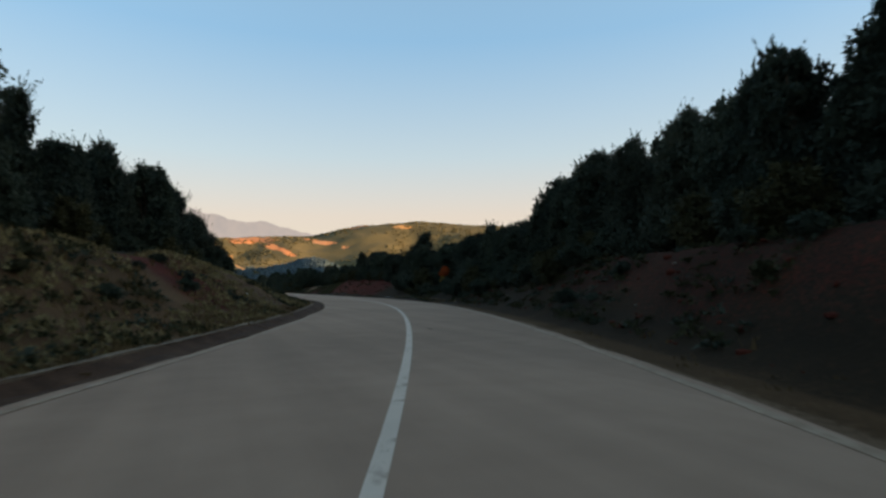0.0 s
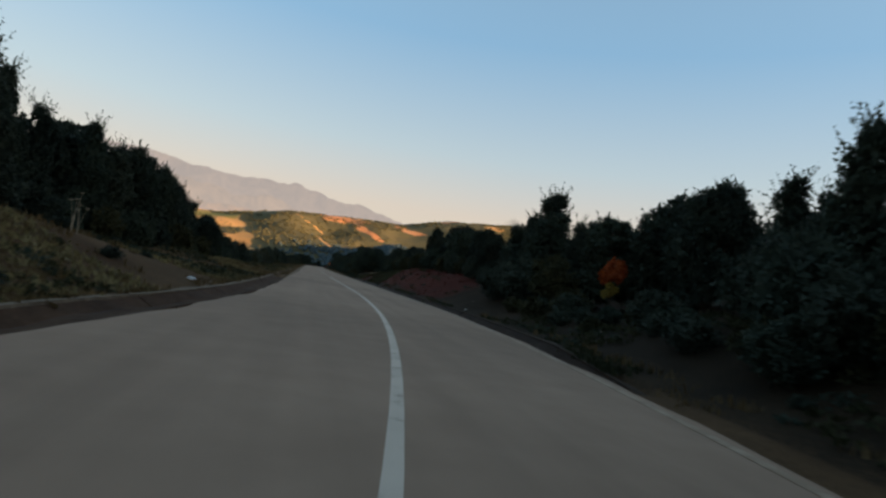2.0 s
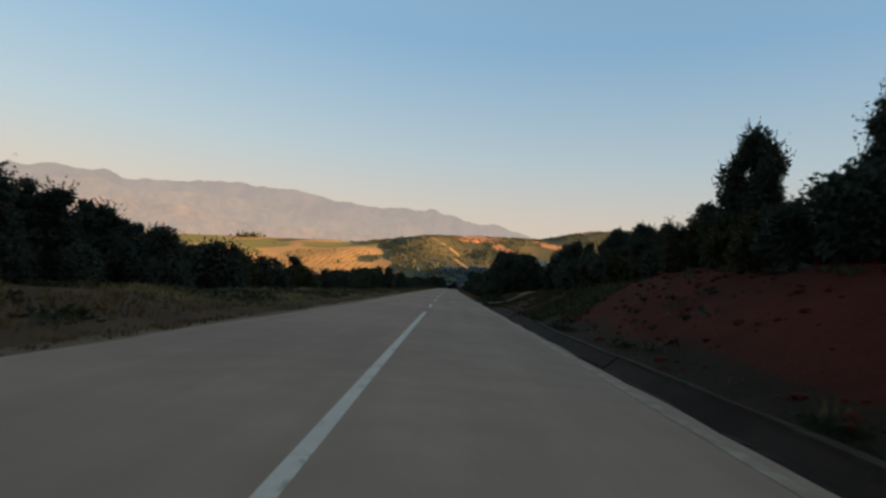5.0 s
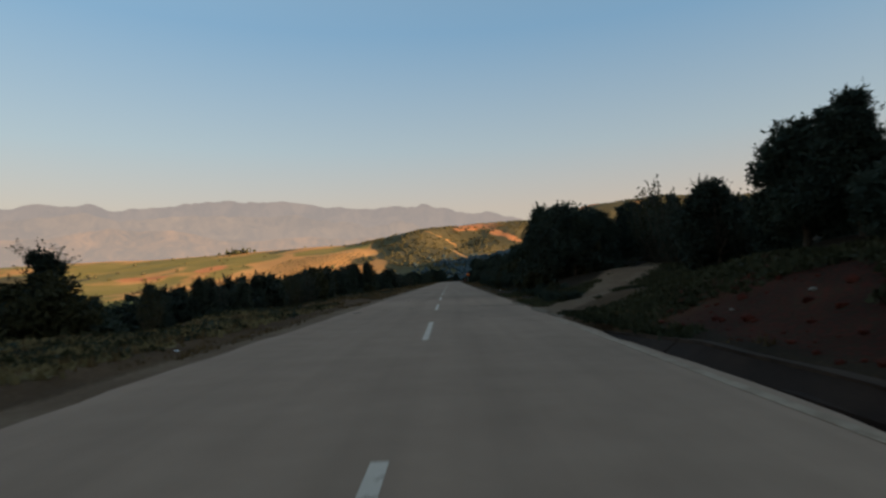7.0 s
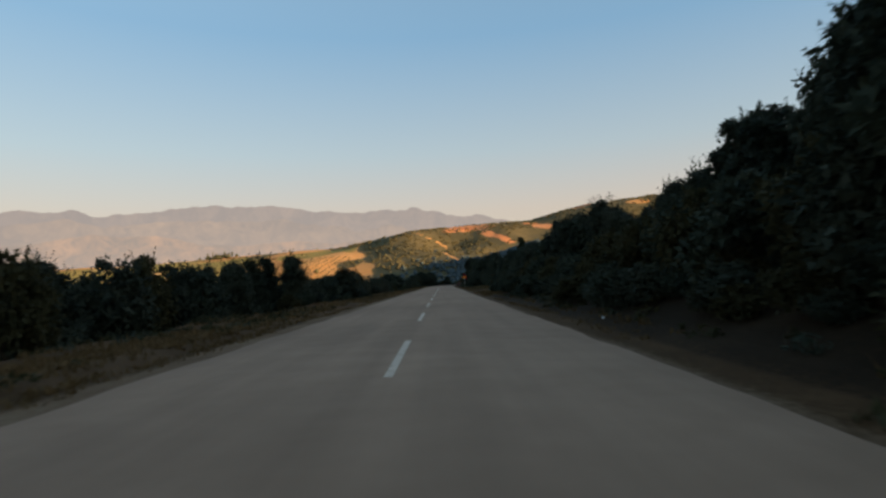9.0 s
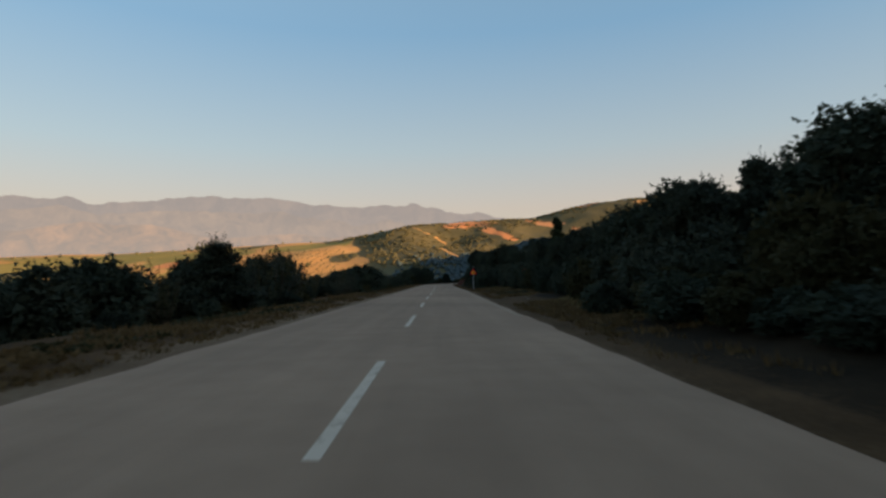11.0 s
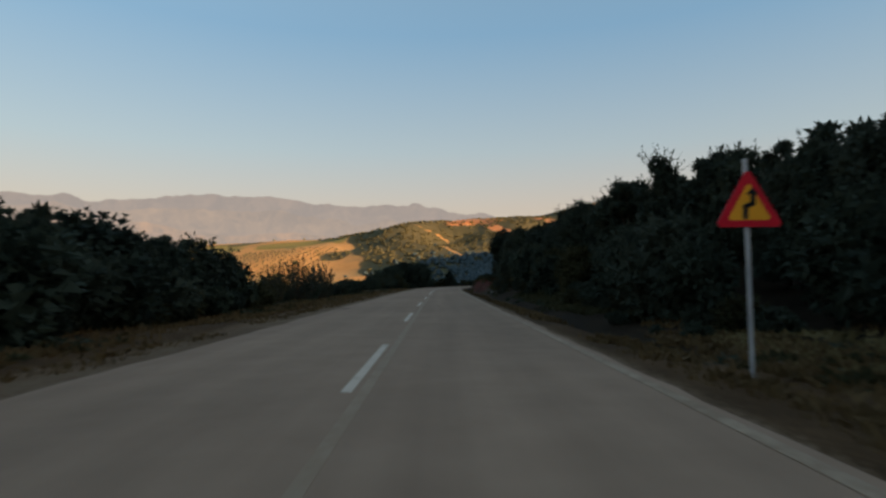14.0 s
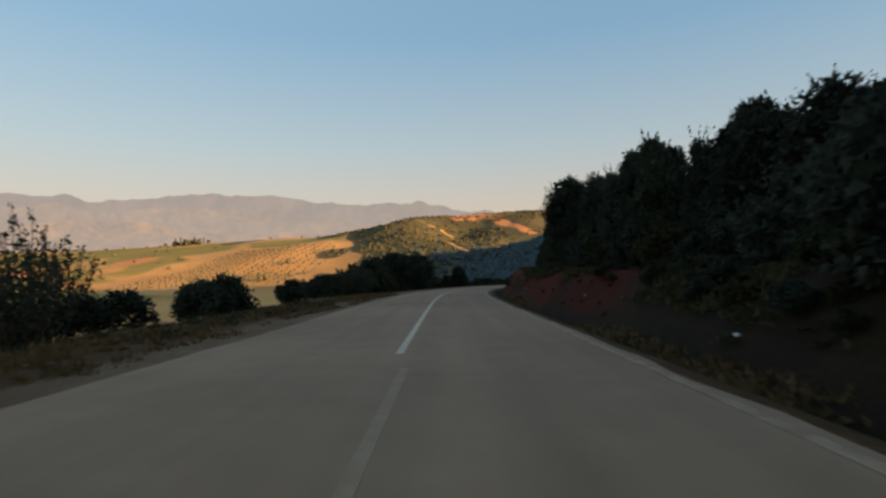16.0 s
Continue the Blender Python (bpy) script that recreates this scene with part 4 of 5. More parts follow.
# single trees that stand out
put("slim", 72.4, 12.2, top=9.3, wide=1.1, which=0)
put("oak", 99, 10.6, top=7.7, wide=0.62, which=2)
for s, top in ((170.6, 5.7), (183.5, 6.3), (196.0, 6.6)):
    put("slim", s, 10.8, top=top, wide=0.95)
put("slim", 92.6, 10.6, top=6.9, wide=1.0, which=0)
put("cypress", 265.0, 17.0, top=9.9, wide=1.25, which=0)
for s, u, top, which in ((149.0, 14.6, 7.4, 0), (151.2, 15.2, 7.9, 1), (153.4, 15.6, 7.6, 0), (147.2, 14.8, 6.4, 1), (144.8, 15.6, 6.0, 0)):
    put("sparse", s, u, top=top, wide=0.9, which=which)
for s, u, top in ((147.5, 17.0, 5.2), (150.5, 17.6, 5.8), (153.6, 17.2, 6.0), (144.4, 17.6, 5.2)):
    inner(s, u, top)
# the dense clump at the corner of the track
for s, u, top, which in ((156.6, 8.5, 6.3, 0), (154.4, 8.3, 6.8, 1), (151.9, 8.4, 6.6, 0), (149.4, 8.2, 6.0, 2), (146.8, 8.3, 5.2, 1)):
    put("oak", s, u, top=top, wide=1.0, which=which)
put("oak", 32.4, 11.2, top=7.9, wide=0.9, which=0)
put("oak", 35.2, 12.4, top=8.0, wide=0.9, which=1)
put("oak", 25.4, 11.4, top=8.3, wide=0.9, which=2)
put("rust", 59.0, 10.2, top=3.5, wide=0.8, which=0)
put("rust", 242.0, 8.9, top=2.3, wide=0.45, which=0)
put("yellow", 58.4, 9.6, top=2.35, which=0)

# left: the wood on the bank, then bushes along the verge
s = -25.0
while s < 108:
    top = top_of(LEFT_TOP, s)
    u = -13.0 + dice.uniform(-1.0, 0.9) - 1.9 * float(np.interp(s, [16, 26, 55, 68], [0, 1, 1, 0]))
    put("oak" if dice.random() < 0.6 else "slim", s, u, top=top * dice.uniform(0.97, 1.09), wide=max(0.8, 4.6 / max(top, 3.0)), group="wood on the bank")
    for out in (dice.uniform(1.6, 2.6), dice.uniform(3.5, 6)):
        inner(s + dice.uniform(0.6, 1.8), u - out, top * dice.uniform(0.88, 1.08))
    low(s + dice.uniform(-1, 1), u + dice.uniform(1.0, 2.0), tall=dice.uniform(1.4, 2.4))
    s += dice.uniform(2.3, 3.5)
s = 108.0
while s < 425:
    top = top_of(LEFT_TOP, s)
    u = -12.6 + dice.uniform(-1.2, 1.4) - (5.0 if 368 < s < 398 else 0.0)
    base = ground_at(s, u)
    pick = dice.random()
    high = top - base
    if 303 < s < 344:
        s += dice.uniform(1.7, 2.8)
        continue
    if s > 372 and high > 3:
        put("oak", s, u, top=top * dice.uniform(0.9, 1.05), wide=1.0, group="bushes along the verge")
    elif (high > 4.2 and pick < 0.5 and s < 222) or (120 < s < 200 and pick > 0.7):
        put("slim", s, u, top=top * dice.uniform(0.9, 1.05), wide=1.1, group="bushes along the verge")
    elif pick < 0.18:
        put("sparse", s, u, top=top * dice.uniform(0.95, 1.15), wide=1.0, group="bushes along the verge")
    else:
        put("bush", s, u, top=base + high * dice.uniform(0.9, 1.08), wide=max(0.8, 3.2 / max(high, 2.4)), group="bushes along the verge")
    if s > 190:
        low(s + dice.uniform(-1, 1), u + dice.uniform(1.2, 2.6), tall=dice.uniform(0.7, 1.5), wide=1.3)
    low(s + dice.uniform(-1, 1), u - dice.uniform(2, 5), top=base + high * dice.uniform(0.6, 0.85), wide=1.3)
    s += dice.uniform(1.7, 2.8)
put("slim", 130.2, -12.4, top=3.0, wide=1.5, which=1)
put("slim", 215.5, -10.5, top=3.9, wide=1.5, which=0)
# a dense row of bushes pressing towards the road
for k in range(19):
    s = 250.5 + 1.62 * k
    top = float(np.interp(s, [250, 254, 256.5, 258.5, 261.5, 266, 269.5, 273, 276, 279, 281.5], [1.1, 1.5, 2.9, 3.7, 3.2, 3.5, 2.8, 3.5, 3.1, 1.9, 1.3]))
    put("bush", s + dice.uniform(-0.4, 0.4), -9.6 + dice.uniform(-0.7, 0.5), top=top * dice.uniform(0.93, 1.07), wide=1.15, which=0 if k % 3 else 1, group="bushes along the verge")
    low(s + dice.uniform(-0.5, 0.5), -8.2 + dice.uniform(-0.4, 0.3), tall=dice.uniform(0.9, 1.6), wide=1.2)
for s, u, top, which in ((292.0, -11.0, 3.2, 0), (298.5, -10.6, 3.8, 1), (299.4, -11.4, 3.5, 0), (308.0, -11.0, 3.6, 1), (309.6, -11.6, 3.4, 0)):
    put("sparse", s, u, top=top, wide=1.1, which=which)
for s, u, top in ((302.8, -11.2, 1.5), (304.6, -11.8, 1.4), (310.0, -10.5, 1.0), (312.2, -10.7, 1.15), (317.6, -10.5, 1.4), (319.6, -10.8, 1.5), (321.6, -10.5, 1.75), (333.0, -10.6, 1.55), (339.0, -10.6, 1.6), (344.5, -10.8, 2.1)):
    put("bush", s, u, top=top, wide=1.1, which=0)
for s, u, top, which in ((223.5, -12.4, 3.5, 1), (226.0, -12.0, 3.9, 0), (231.0, -12.2, 4.1, 1), (234.0, -11.8, 4.1, 0), (237.5, -12.2, 3.1, 1)):
    put("sparse", s, u, top=top, wide=1.0, which=which)
put("sparse", 228, -11.5, top=4.1, wide=1.1, which=1)
put("sparse", 241, -11.2, top=2.4, wide=1.0, which=0)
for s, u, top, which in ((242.4, -9.2, 1.9, 1), (245.6, -9.3, 2.2, 0), (248.6, -9.4, 2.5, 1), (247.2, -10.2, 2.0, 0)):
    put("sparse", s, u, top=top, wide=1.1, which=which)


# ---- masses of plants that nobody could count ----
def mass(name, plants, spots, label, category):
    """Copies of a plant's leaves at the given spots, joined into one mesh a leaf kind; low copies take fewer, larger leaves."""
    for which, ob in enumerate(plants):
        leaf = [o for o in ob.children if o.name.startswith(("foliage", "crown"))][0]
        co = np.empty(len(leaf.data.vertices) * 3)
        leaf.data.vertices.foreach_get("co", co)
        full = co.reshape(-1, 3)
        mid = full.reshape(-1, 3, 3).mean(1, keepdims=True)
        thin = (mid + (full.reshape(-1, 3, 3) - mid) * 1.22)[::2].reshape(-1, 3)
        clumps = []
        for s, u, base, tall, wide, pick, turn in spots:
            if pick != which:
                continue
            v = full if tall > 1.1 else thin
            x, y = place(s, u)
            k = tall / ob["tall"]
            ca, sa = math.cos(turn) * k * wide, math.sin(turn) * k * wide
            clumps.append(np.stack([x + v[:, 0] * ca - v[:, 1] * sa, y + v[:, 0] * sa + v[:, 1] * ca, base + v[:, 2] * k], -1))
        if not clumps:
            continue
        v = np.concatenate(clumps)
        me = bpy.data.meshes.new(name)
        me.vertices.add(len(v))
        me.vertices.foreach_set("co", v.astype(np.float32).ravel())
        me.loops.add(len(v))
        me.loops.foreach_set("vertex_index", np.arange(len(v), dtype=np.int32))
        me.polygons.add(len(v) // 3)
        me.polygons.foreach_set("loop_start", np.arange(0, len(v), 3, dtype=np.int32))
        me.materials.append(leaf.data.materials[0])
        me.update(calc_edges=True)
        tagged(new(name, me), label, category, kind="stuff")


for side_, label, inside in ((1, "dark undergrowth at the foot of the wood", "dark trees crowded behind the edge of the roadside wood"),
                             (-1, "low bushes crowding the verge and bank", "dark trees crowded behind the edge of the wood on the bank")):
    mass("undergrowth", PLANTS["bush"], [q for q in LOW if q[1] * side_ > 0], label, "undergrowth")
    mass("inner_wood", PLANTS["back"], [q for q in INNER if q[1] * side_ > 0], inside, "wood")
for ob in PLANTS["back"]:
    for piece in list(ob.children):
        bpy.data.objects.remove(piece)
    bpy.data.objects.remove(ob)


def skin(rng, centres, normals, size):
    """Leaf sprays lying along the surface of a far crown."""
    n = len(centres)
    d = normals + rng.normal(0, 0.28, (n, 3))
    d /= np.linalg.norm(d, axis=1)[:, None]
    a = np.cross(d, rng.normal(0, 1, (n, 3)))
    a /= np.linalg.norm(a, axis=1)[:, None] + 1e-9
    b = np.cross(d, a)
    ln = size * rng.uniform(0.6, 1.4, n)[:, None]
    p = np.stack([centres - a * ln * 0.5 - b * ln * 0.35, centres - a * ln * 0.5 + b * ln * 0.45, centres + a * ln * 0.8], 1).reshape(-1, 3)
    return p, [(3 * i, 3 * i + 1, 3 * i + 2) for i in range(n)]


def thicket(name, points, leaf, cards, label, category, seed):
    """Many tree or shrub masses as one mesh: points are (x, y, base, height, width)."""
    rng = np.random.default_rng(seed)
    pieces = []
    for x, y, z, h, w in points:
        close = cards > 0 and x < 50 and y < 430
        n = cards * 4 if close else cards
        c = np.array([x, y, z + h * 0.5])
        r = np.array([w / 2, w / 2, h * 0.52])
        d = rng.normal(0, 1, (n, 3))
        d /= np.linalg.norm(d, axis=1)[:, None]
        if close:
            pieces.append(leaves(rng, c + d * r * rng.uniform(0.8, 1.08, n)[:, None], d, (h + w) * 0.04))
        elif cards:
            pieces.append(skin(rng, c + d * r * rng.uniform(0.82, 1.06, n)[:, None], d, (h + w) * 0.075))
        pieces.append((c + BALL_V * (1 + rng.normal(0, 0.16, len(BALL_V)))[:, None] * r * (0.8 if close else 0.88), BALL_F))
    v, f = join_pieces(pieces)
    return tagged(mesh_object(name, v, f, leaf, smooth=True), label, category, kind="stuff")


rng = np.random.default_rng(3)
pts = []
for _ in range(900):
    s, u = rng.uniform(-60, 430), 20 + 130 * rng.random() ** 1.4
    if on_track(s, u, 6):
        continue
    x, y = place(s, u)
    pts.append((float(x), float(y), ground_at(s, u) - 0.3, rng.uniform(3.0, 5.5), rng.uniform(3, 5)))
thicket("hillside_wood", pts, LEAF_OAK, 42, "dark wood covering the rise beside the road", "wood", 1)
pts = []
for _ in range(1500):
    x, y = rng.normal(90, 66), rng.uniform(440, 800)
    z = float(far_height(np.float64(x), np.float64(y)))
    if x > -40:
        pts.append((x, y, z - 0.5, rng.uniform(3, 6), rng.uniform(4, 7)))
for _ in range(500):
    x, y = rng.uniform(-120, 30), rng.uniform(432, 560)
    pts.append((x, y, float(far_height(np.float64(x), np.float64(y))) - 0.5, rng.uniform(3, 7), rng.uniform(4, 7)))
for _ in range(3400):
    x, y = rng.normal(95, 46), rng.normal(665, 80)
    if y > 470:
        pts.append((x, y, float(far_height(np.float64(x), np.float64(y))) - 0.5, rng.uniform(3, 4.6), rng.uniform(4, 6.5)))
thicket("valley_wood", pts, LEAF_VALLEY, 26, "shaded wood filling the head of the valley, blue haze put into its leaf colour", "wood", 2)
pts = []
xs, ys = rng.uniform(-300, 700, 9000), rng.uniform(760, 1300, 9000)
keep = fbm(xs, ys, 70, 3, 52) > -0.16
for px, py, rx, ry in ((45, 1118, 48, 50), (89, 1002, 17, 46), (174, 1044, 23, 42), (256, 1136, 21, 38)):
    keep &= np.hypot((xs - px) / rx, (ys - py) / ry) > 0.92
keep &= lane(xs, ys, [(-60, 1062), (-22, 1017), (1, 1006), (14, 985)], 4) < 0.5
keep &= lane(xs, ys, [(2, 930), (22, 832), (28, 770)], 4) < 0.5
for x, y in zip(xs[keep], ys[keep]):
    if x < np.interp(y, [722, 775, 869, 997, 1145, 1300], [-55, -68, -86, -110, -186, -240]) + 4:
        continue
    pts.append((x, y, float(far_height(x, y)) - 0.4, rng.uniform(1.2, 3.2), rng.uniform(2.5, 7)))
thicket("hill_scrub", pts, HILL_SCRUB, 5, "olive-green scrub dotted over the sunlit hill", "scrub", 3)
pts = []
for i in range(15):
    for j in range(30):
        x, y = -250 + i * 9.0 + j * 0.8 + rng.normal(0, 0.7), 728 + j * 7.5 + rng.normal(0, 0.7)
        if x < np.interp(y, [722, 775, 869, 997], [-68, -82, -100, -132]) and math.hypot((x + 112) / 16, (y - 885) / 34) > 1.2:
            pts.append((x, y, float(far_height(x, y)) - 0.2, rng.uniform(1.2, 2.2), rng.uniform(1.5, 2.6)))
for x, y, h in ((-145, 834, 7), (-141, 738, 6), (-138, 742, 7), (-175, 760, 8), (-181, 765, 7), (-168, 757, 6), (-300, 800, 6), (-420, 900, 6), (-520, 940, 7), (-505, 930, 6), (-260, 1160, 5), (-210, 1150, 5)):
    pts.append((x, y, float(far_height(x, y)) - 0.3, h, h * 0.9))
for _ in range(26):
    x, y = rng.normal(-112, 9), rng.normal(885, 18)
    pts.append((x, y, float(far_height(x, y)) - 0.3, rng.uniform(1.5, 3), rng.uniform(3, 6)))
for _ in range(60):
    x, y = rng.uniform(-900, -260), rng.uniform(640, 1150)
    pts.append((x, y, float(far_height(x, y)) - 0.3, rng.uniform(2, 5), rng.uniform(3, 7)))
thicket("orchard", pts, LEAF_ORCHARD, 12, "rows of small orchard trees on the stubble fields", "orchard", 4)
pts = []
for _ in range(30):
    x, y = -380 + rng.normal(0, 15), 1150 + rng.normal(0, 8)
    slender = rng.random() < 0.35
    pts.append((x, y, float(far_height(x, y)) - 0.3, rng.uniform(9, 15) if slender else rng.uniform(5, 9), rng.uniform(2.4, 4) if slender else rng.uniform(4.5, 7.5)))
thicket("grove", pts, LEAF_GROVE, 24, "dark grove of tall trees on the far field", "grove", 5)


def farmhouse(x, y, turn):
    """A small gabled farmhouse among the far grove."""
    z = float(far_height(np.float64(x), np.float64(y)))
    empty = tagged(new("farmhouse"), "small pale farmhouse with a tiled gable roof in the grove", "house")
    empty.matrix_basis = Matrix.Translation((x, y, z)) @ Matrix.Rotation(turn, 4, "Z") @ Matrix.Diagonal((0.6, 0.6, 0.6, 1))
    v = [(-6, -4, -1), (6, -4, -1), (6, 4, -1), (-6, 4, -1), (-6, -4, 4), (6, -4, 4), (6, 4, 4), (-6, 4, 4), (-6, 0, 6.2), (6, 0, 6.2)]
    mesh_object("wall", v, [(0, 1, 5, 4), (2, 3, 7, 6), (1, 2, 6, 9, 5), (3, 0, 4, 8, 7), (3, 2, 1, 0)], PLASTER, empty)
    roof = []
    for e, w in ((0.0, 0), (0.25, 1)):
        roof += [(-6.4, -4.5, 3.8 + e), (6.4, -4.5, 3.8 + e), (6.4, 0, 6.3 + e), (-6.4, 0, 6.3 + e), (6.4, 4.5, 3.8 + e), (-6.4, 4.5, 3.8 + e)]
    mesh_object("roof", roof, [(6, 7, 8, 9), (9, 8, 10, 11), (0, 3, 2, 1), (3, 5, 4, 2), (0, 1, 7, 6), (5, 11, 10, 4), (0, 6, 9, 3), (3, 9, 11, 5), (1, 2, 8, 7), (2, 4, 10, 8)], TILE, empty)
    for px in (-3.5, 3.2):
        mesh_object("window", [(px - 0.6, -4.06, 1.2), (px + 0.6, -4.06, 1.2), (px + 0.6, -4.06, 2.5), (px - 0.6, -4.06, 2.5), (px - 0.6, -3.9, 1.2), (px + 0.6, -3.9, 1.2), (px + 0.6, -3.9, 2.5), (px - 0.6, -3.9, 2.5)],
                    [(0, 1, 2, 3), (0, 4, 5, 1), (1, 5, 6, 2), (2, 6, 7, 3), (3, 7, 4, 0)], BLACK, empty)
    return empty


farmhouse(-383, 1156, 0.3)


def tufts(name, n, label, seed):
    """Dry grass blades over the verges."""
    rng = np.random.default_rng(seed)
    verts, faces = [], []
    made = 0
    while made < n:
        s = rng.uniform(-15, 345)
        sign = 1 if rng.random() < 0.5 else -1
        lo = 5.1 if (sign > 0 and (46 < s < 128 or s > 268)) or (sign < 0 and s < 84) else 4.3
        u = sign * (lo + 5.5 * rng.random() ** 1.4)
        if sign > 0 and (on_track(s, u) or abs(u) > 5.6 and not 204 < s < 262 or s > 264) or fbm(s, u, 3.5, 2, 81) < -0.12:
            continue
        x, y = place(s, u)
        z = ground_at(s, u) - 0.03
        tall = rng.uniform(0.08, 0.28) * (0.6 if abs(u) < 5.2 else 1.0)
        if sign > 0 and (s < 44 or 66 < s < 124) and rng.random() < 0.8:
            continue
        for _ in range(6):
            t, lean, w = rng.uniform(0, 6.28), rng.uniform(0.1, 0.6), rng.uniform(0.015, 0.036)
            bx, by = x + rng.normal(0, 0.09), y + rng.normal(0, 0.09)
            ex, ey = math.cos(t), math.sin(t)
            o = len(verts)
            verts += [(bx - ey * w, by + ex * w, z), (bx + ey * w, by - ex * w, z), (bx + ex * tall * lean, by + ey * tall * lean, z + tall * rng.uniform(0.7, 1.1))]
            faces.append((o, o + 1, o + 2))
        made += 1
    return tagged(mesh_object(name, verts, faces, GRASS), label, "grass", kind="stuff")


def weeds(name, n, leaf, label, seed):
    """Low leafy weeds over the banks and verges."""
    rng = np.random.default_rng(seed)
    pieces = []
    while len(pieces) < n:
        s = rng.uniform(-12, 345)
        sign = 1 if rng.random() < 0.45 else -1
        u = sign * (5.3 + 5.2 * rng.random())
        if s > 150 and rng.random() < 0.6:
            continue
        if sign > 0 and (on_track(s, u) or 66 < s < 126 and rng.random() < 0.85) or fbm(s, u, 6.0, 3, 83) < 0.02:
            continue
        x, y = place(s, u)
        r = rng.uniform(0.1, 0.32)
        k = int(10 + 60 * r)
        d = rng.normal(0, 1, (k, 3))
        d[:, 2] = np.abs(d[:, 2]) * 0.9
        d /= np.linalg.norm(d, axis=1)[:, None]
        pieces.append(leaves(rng, np.array([float(x), float(y), ground_at(s, u)]) + d * r * np.array([1.3, 1.3, 0.8]) * rng.uniform(0.4, 1, (k, 1)), d, 0.1))
    v, f = join_pieces(pieces)
    return tagged(mesh_object(name, v, f, leaf), label, "weeds", kind="stuff")


weeds("weeds", 3400, LEAF_OLIVE, "low olive-green weeds scattered over the verges", 14)
weeds("weeds", 900, LEAF_GREY, "low dark weeds scattered over the verges", 15)
tufts("dry_grass", 11000, "tufts of dry grass along both verges", 6)


def green_grass(name, n, s0, s1, side_, near, far_off, leaf, label, seed):
    """Short grass over a stretch of bank or verge."""
    rng = np.random.default_rng(seed)
    s, u = rng.uniform(s0, s1, n), side_ * (near + (far_off - near) * rng.random(n))
    keep = fbm(s, u, 5.0, 3, 91) > -0.08
    along = s - (u - 4) / 0.62                 # the dirt track stays bare
    keep &= (u < 4) | (along < 131 + fbm(s, u, 1.5, 2, 92)) | (along > 135.0 + 0.5 * fbm(s, u, 1.5, 2, 93))
    s, u = s[keep], u[keep]
    x, y = place(s, u)
    z = height(s, u, x, y) - 0.02
    spots = np.stack([x, y, z], -1)
    spots = np.concatenate([spots + rng.normal(0, 1, spots.shape) * np.array([0.12, 0.12, 0.0]) + np.array([0, 0, 0.05]) for _ in range(5)])
    v, f = leaves(rng, spots, rng.normal(0, 0.45, spots.shape) + np.array([0, 0, 1.0]), 0.12, 0.0)
    return tagged(mesh_object(name, v, f, leaf), label, "grass", kind="stuff")


green_grass("green_grass", 13000, -12, 140, -1, 5.2, 10.8, LEAF_GRASS, "short olive-green grass on the bank of the bend", 19)
green_grass("dry_grass", 6000, 198, 268, 1, 4.6, 7.6, GRASS, "short brown dry grass on the verge before the road sign", 20)
green_grass("green_grass", 2500, 198, 264, 1, 6.2, 9.0, LEAF_GRASS, "short olive-green grass below the wood", 21)
green_grass("green_grass", 9000, 266, 332, 1, 5.9, 8.8, LEAF_OLIVE, "dark olive grass on the wooded bank", 22)
green_grass("dry_grass", 7000, -12, 84, -1, 4.3, 5.4, GRASS, "short brown dry grass over the choked drain", 25)
green_grass("green_grass", 7000, 103, 131, 1, 4.9, 9.6, LEAF_OLIVE, "dark olive grass and weeds on the red bank", 26)
green_grass("green_grass", 7000, 44, 131, 1, 4.25, 5.3, LEAF_OLIVE, "dark weeds and grass over the choked drain", 27)
green_grass("green_grass", 9000, 134.5, 154, 1, 4.2, 8.5, LEAF_OLIVE, "dark weeds in the corner past the dirt track", 28)
green_grass("green_grass", 8000, 136, 160, 1, 8.5, 17.0, LEAF_OLIVE, "dark weeds beside the dirt track", 29)
green_grass("dry_grass", 9000, 140, 345, -1, 4.7, 8.0, GRASS, "short brown dry grass on the valley verge", 23)
green_grass("dry_grass", 3500, 262, 330, 1, 4.3, 5.2, GRASS, "short brown dry grass beside the ditch", 24)


def clods(name, n, label, seed):
    """Crumbled earth lying on the cut banks."""
    rng = np.random.default_rng(seed)
    pieces = []
    while len(pieces) < n:
        s = rng.choice([rng.uniform(76, 128), rng.uniform(0, 42), rng.uniform(308, 344)], p=[0.6, 0.22, 0.18])
        u = 5.1 + 4.2 * rng.random() ** 1.3
        x, y = place(s, u)
        r = 0.02 + 0.1 * rng.random() ** 3
        shape = BALL_V * (1 + rng.normal(0, 0.22, len(BALL_V)))[:, None] * np.array([rng.uniform(0.8, 1.6), rng.uniform(0.8, 1.6), 0.8]) * r
        pieces.append((shape + np.array([float(x), float(y), ground_at(s, u) + 0.2 * r]), BALL_F))
    v, f = join_pieces(pieces)
    return tagged(mesh_object(name, v, f, RED_EARTH), label, "clods", kind="stuff")


clods("earth_clods", 1500, "crumbled red earth on the cut banks", 17)


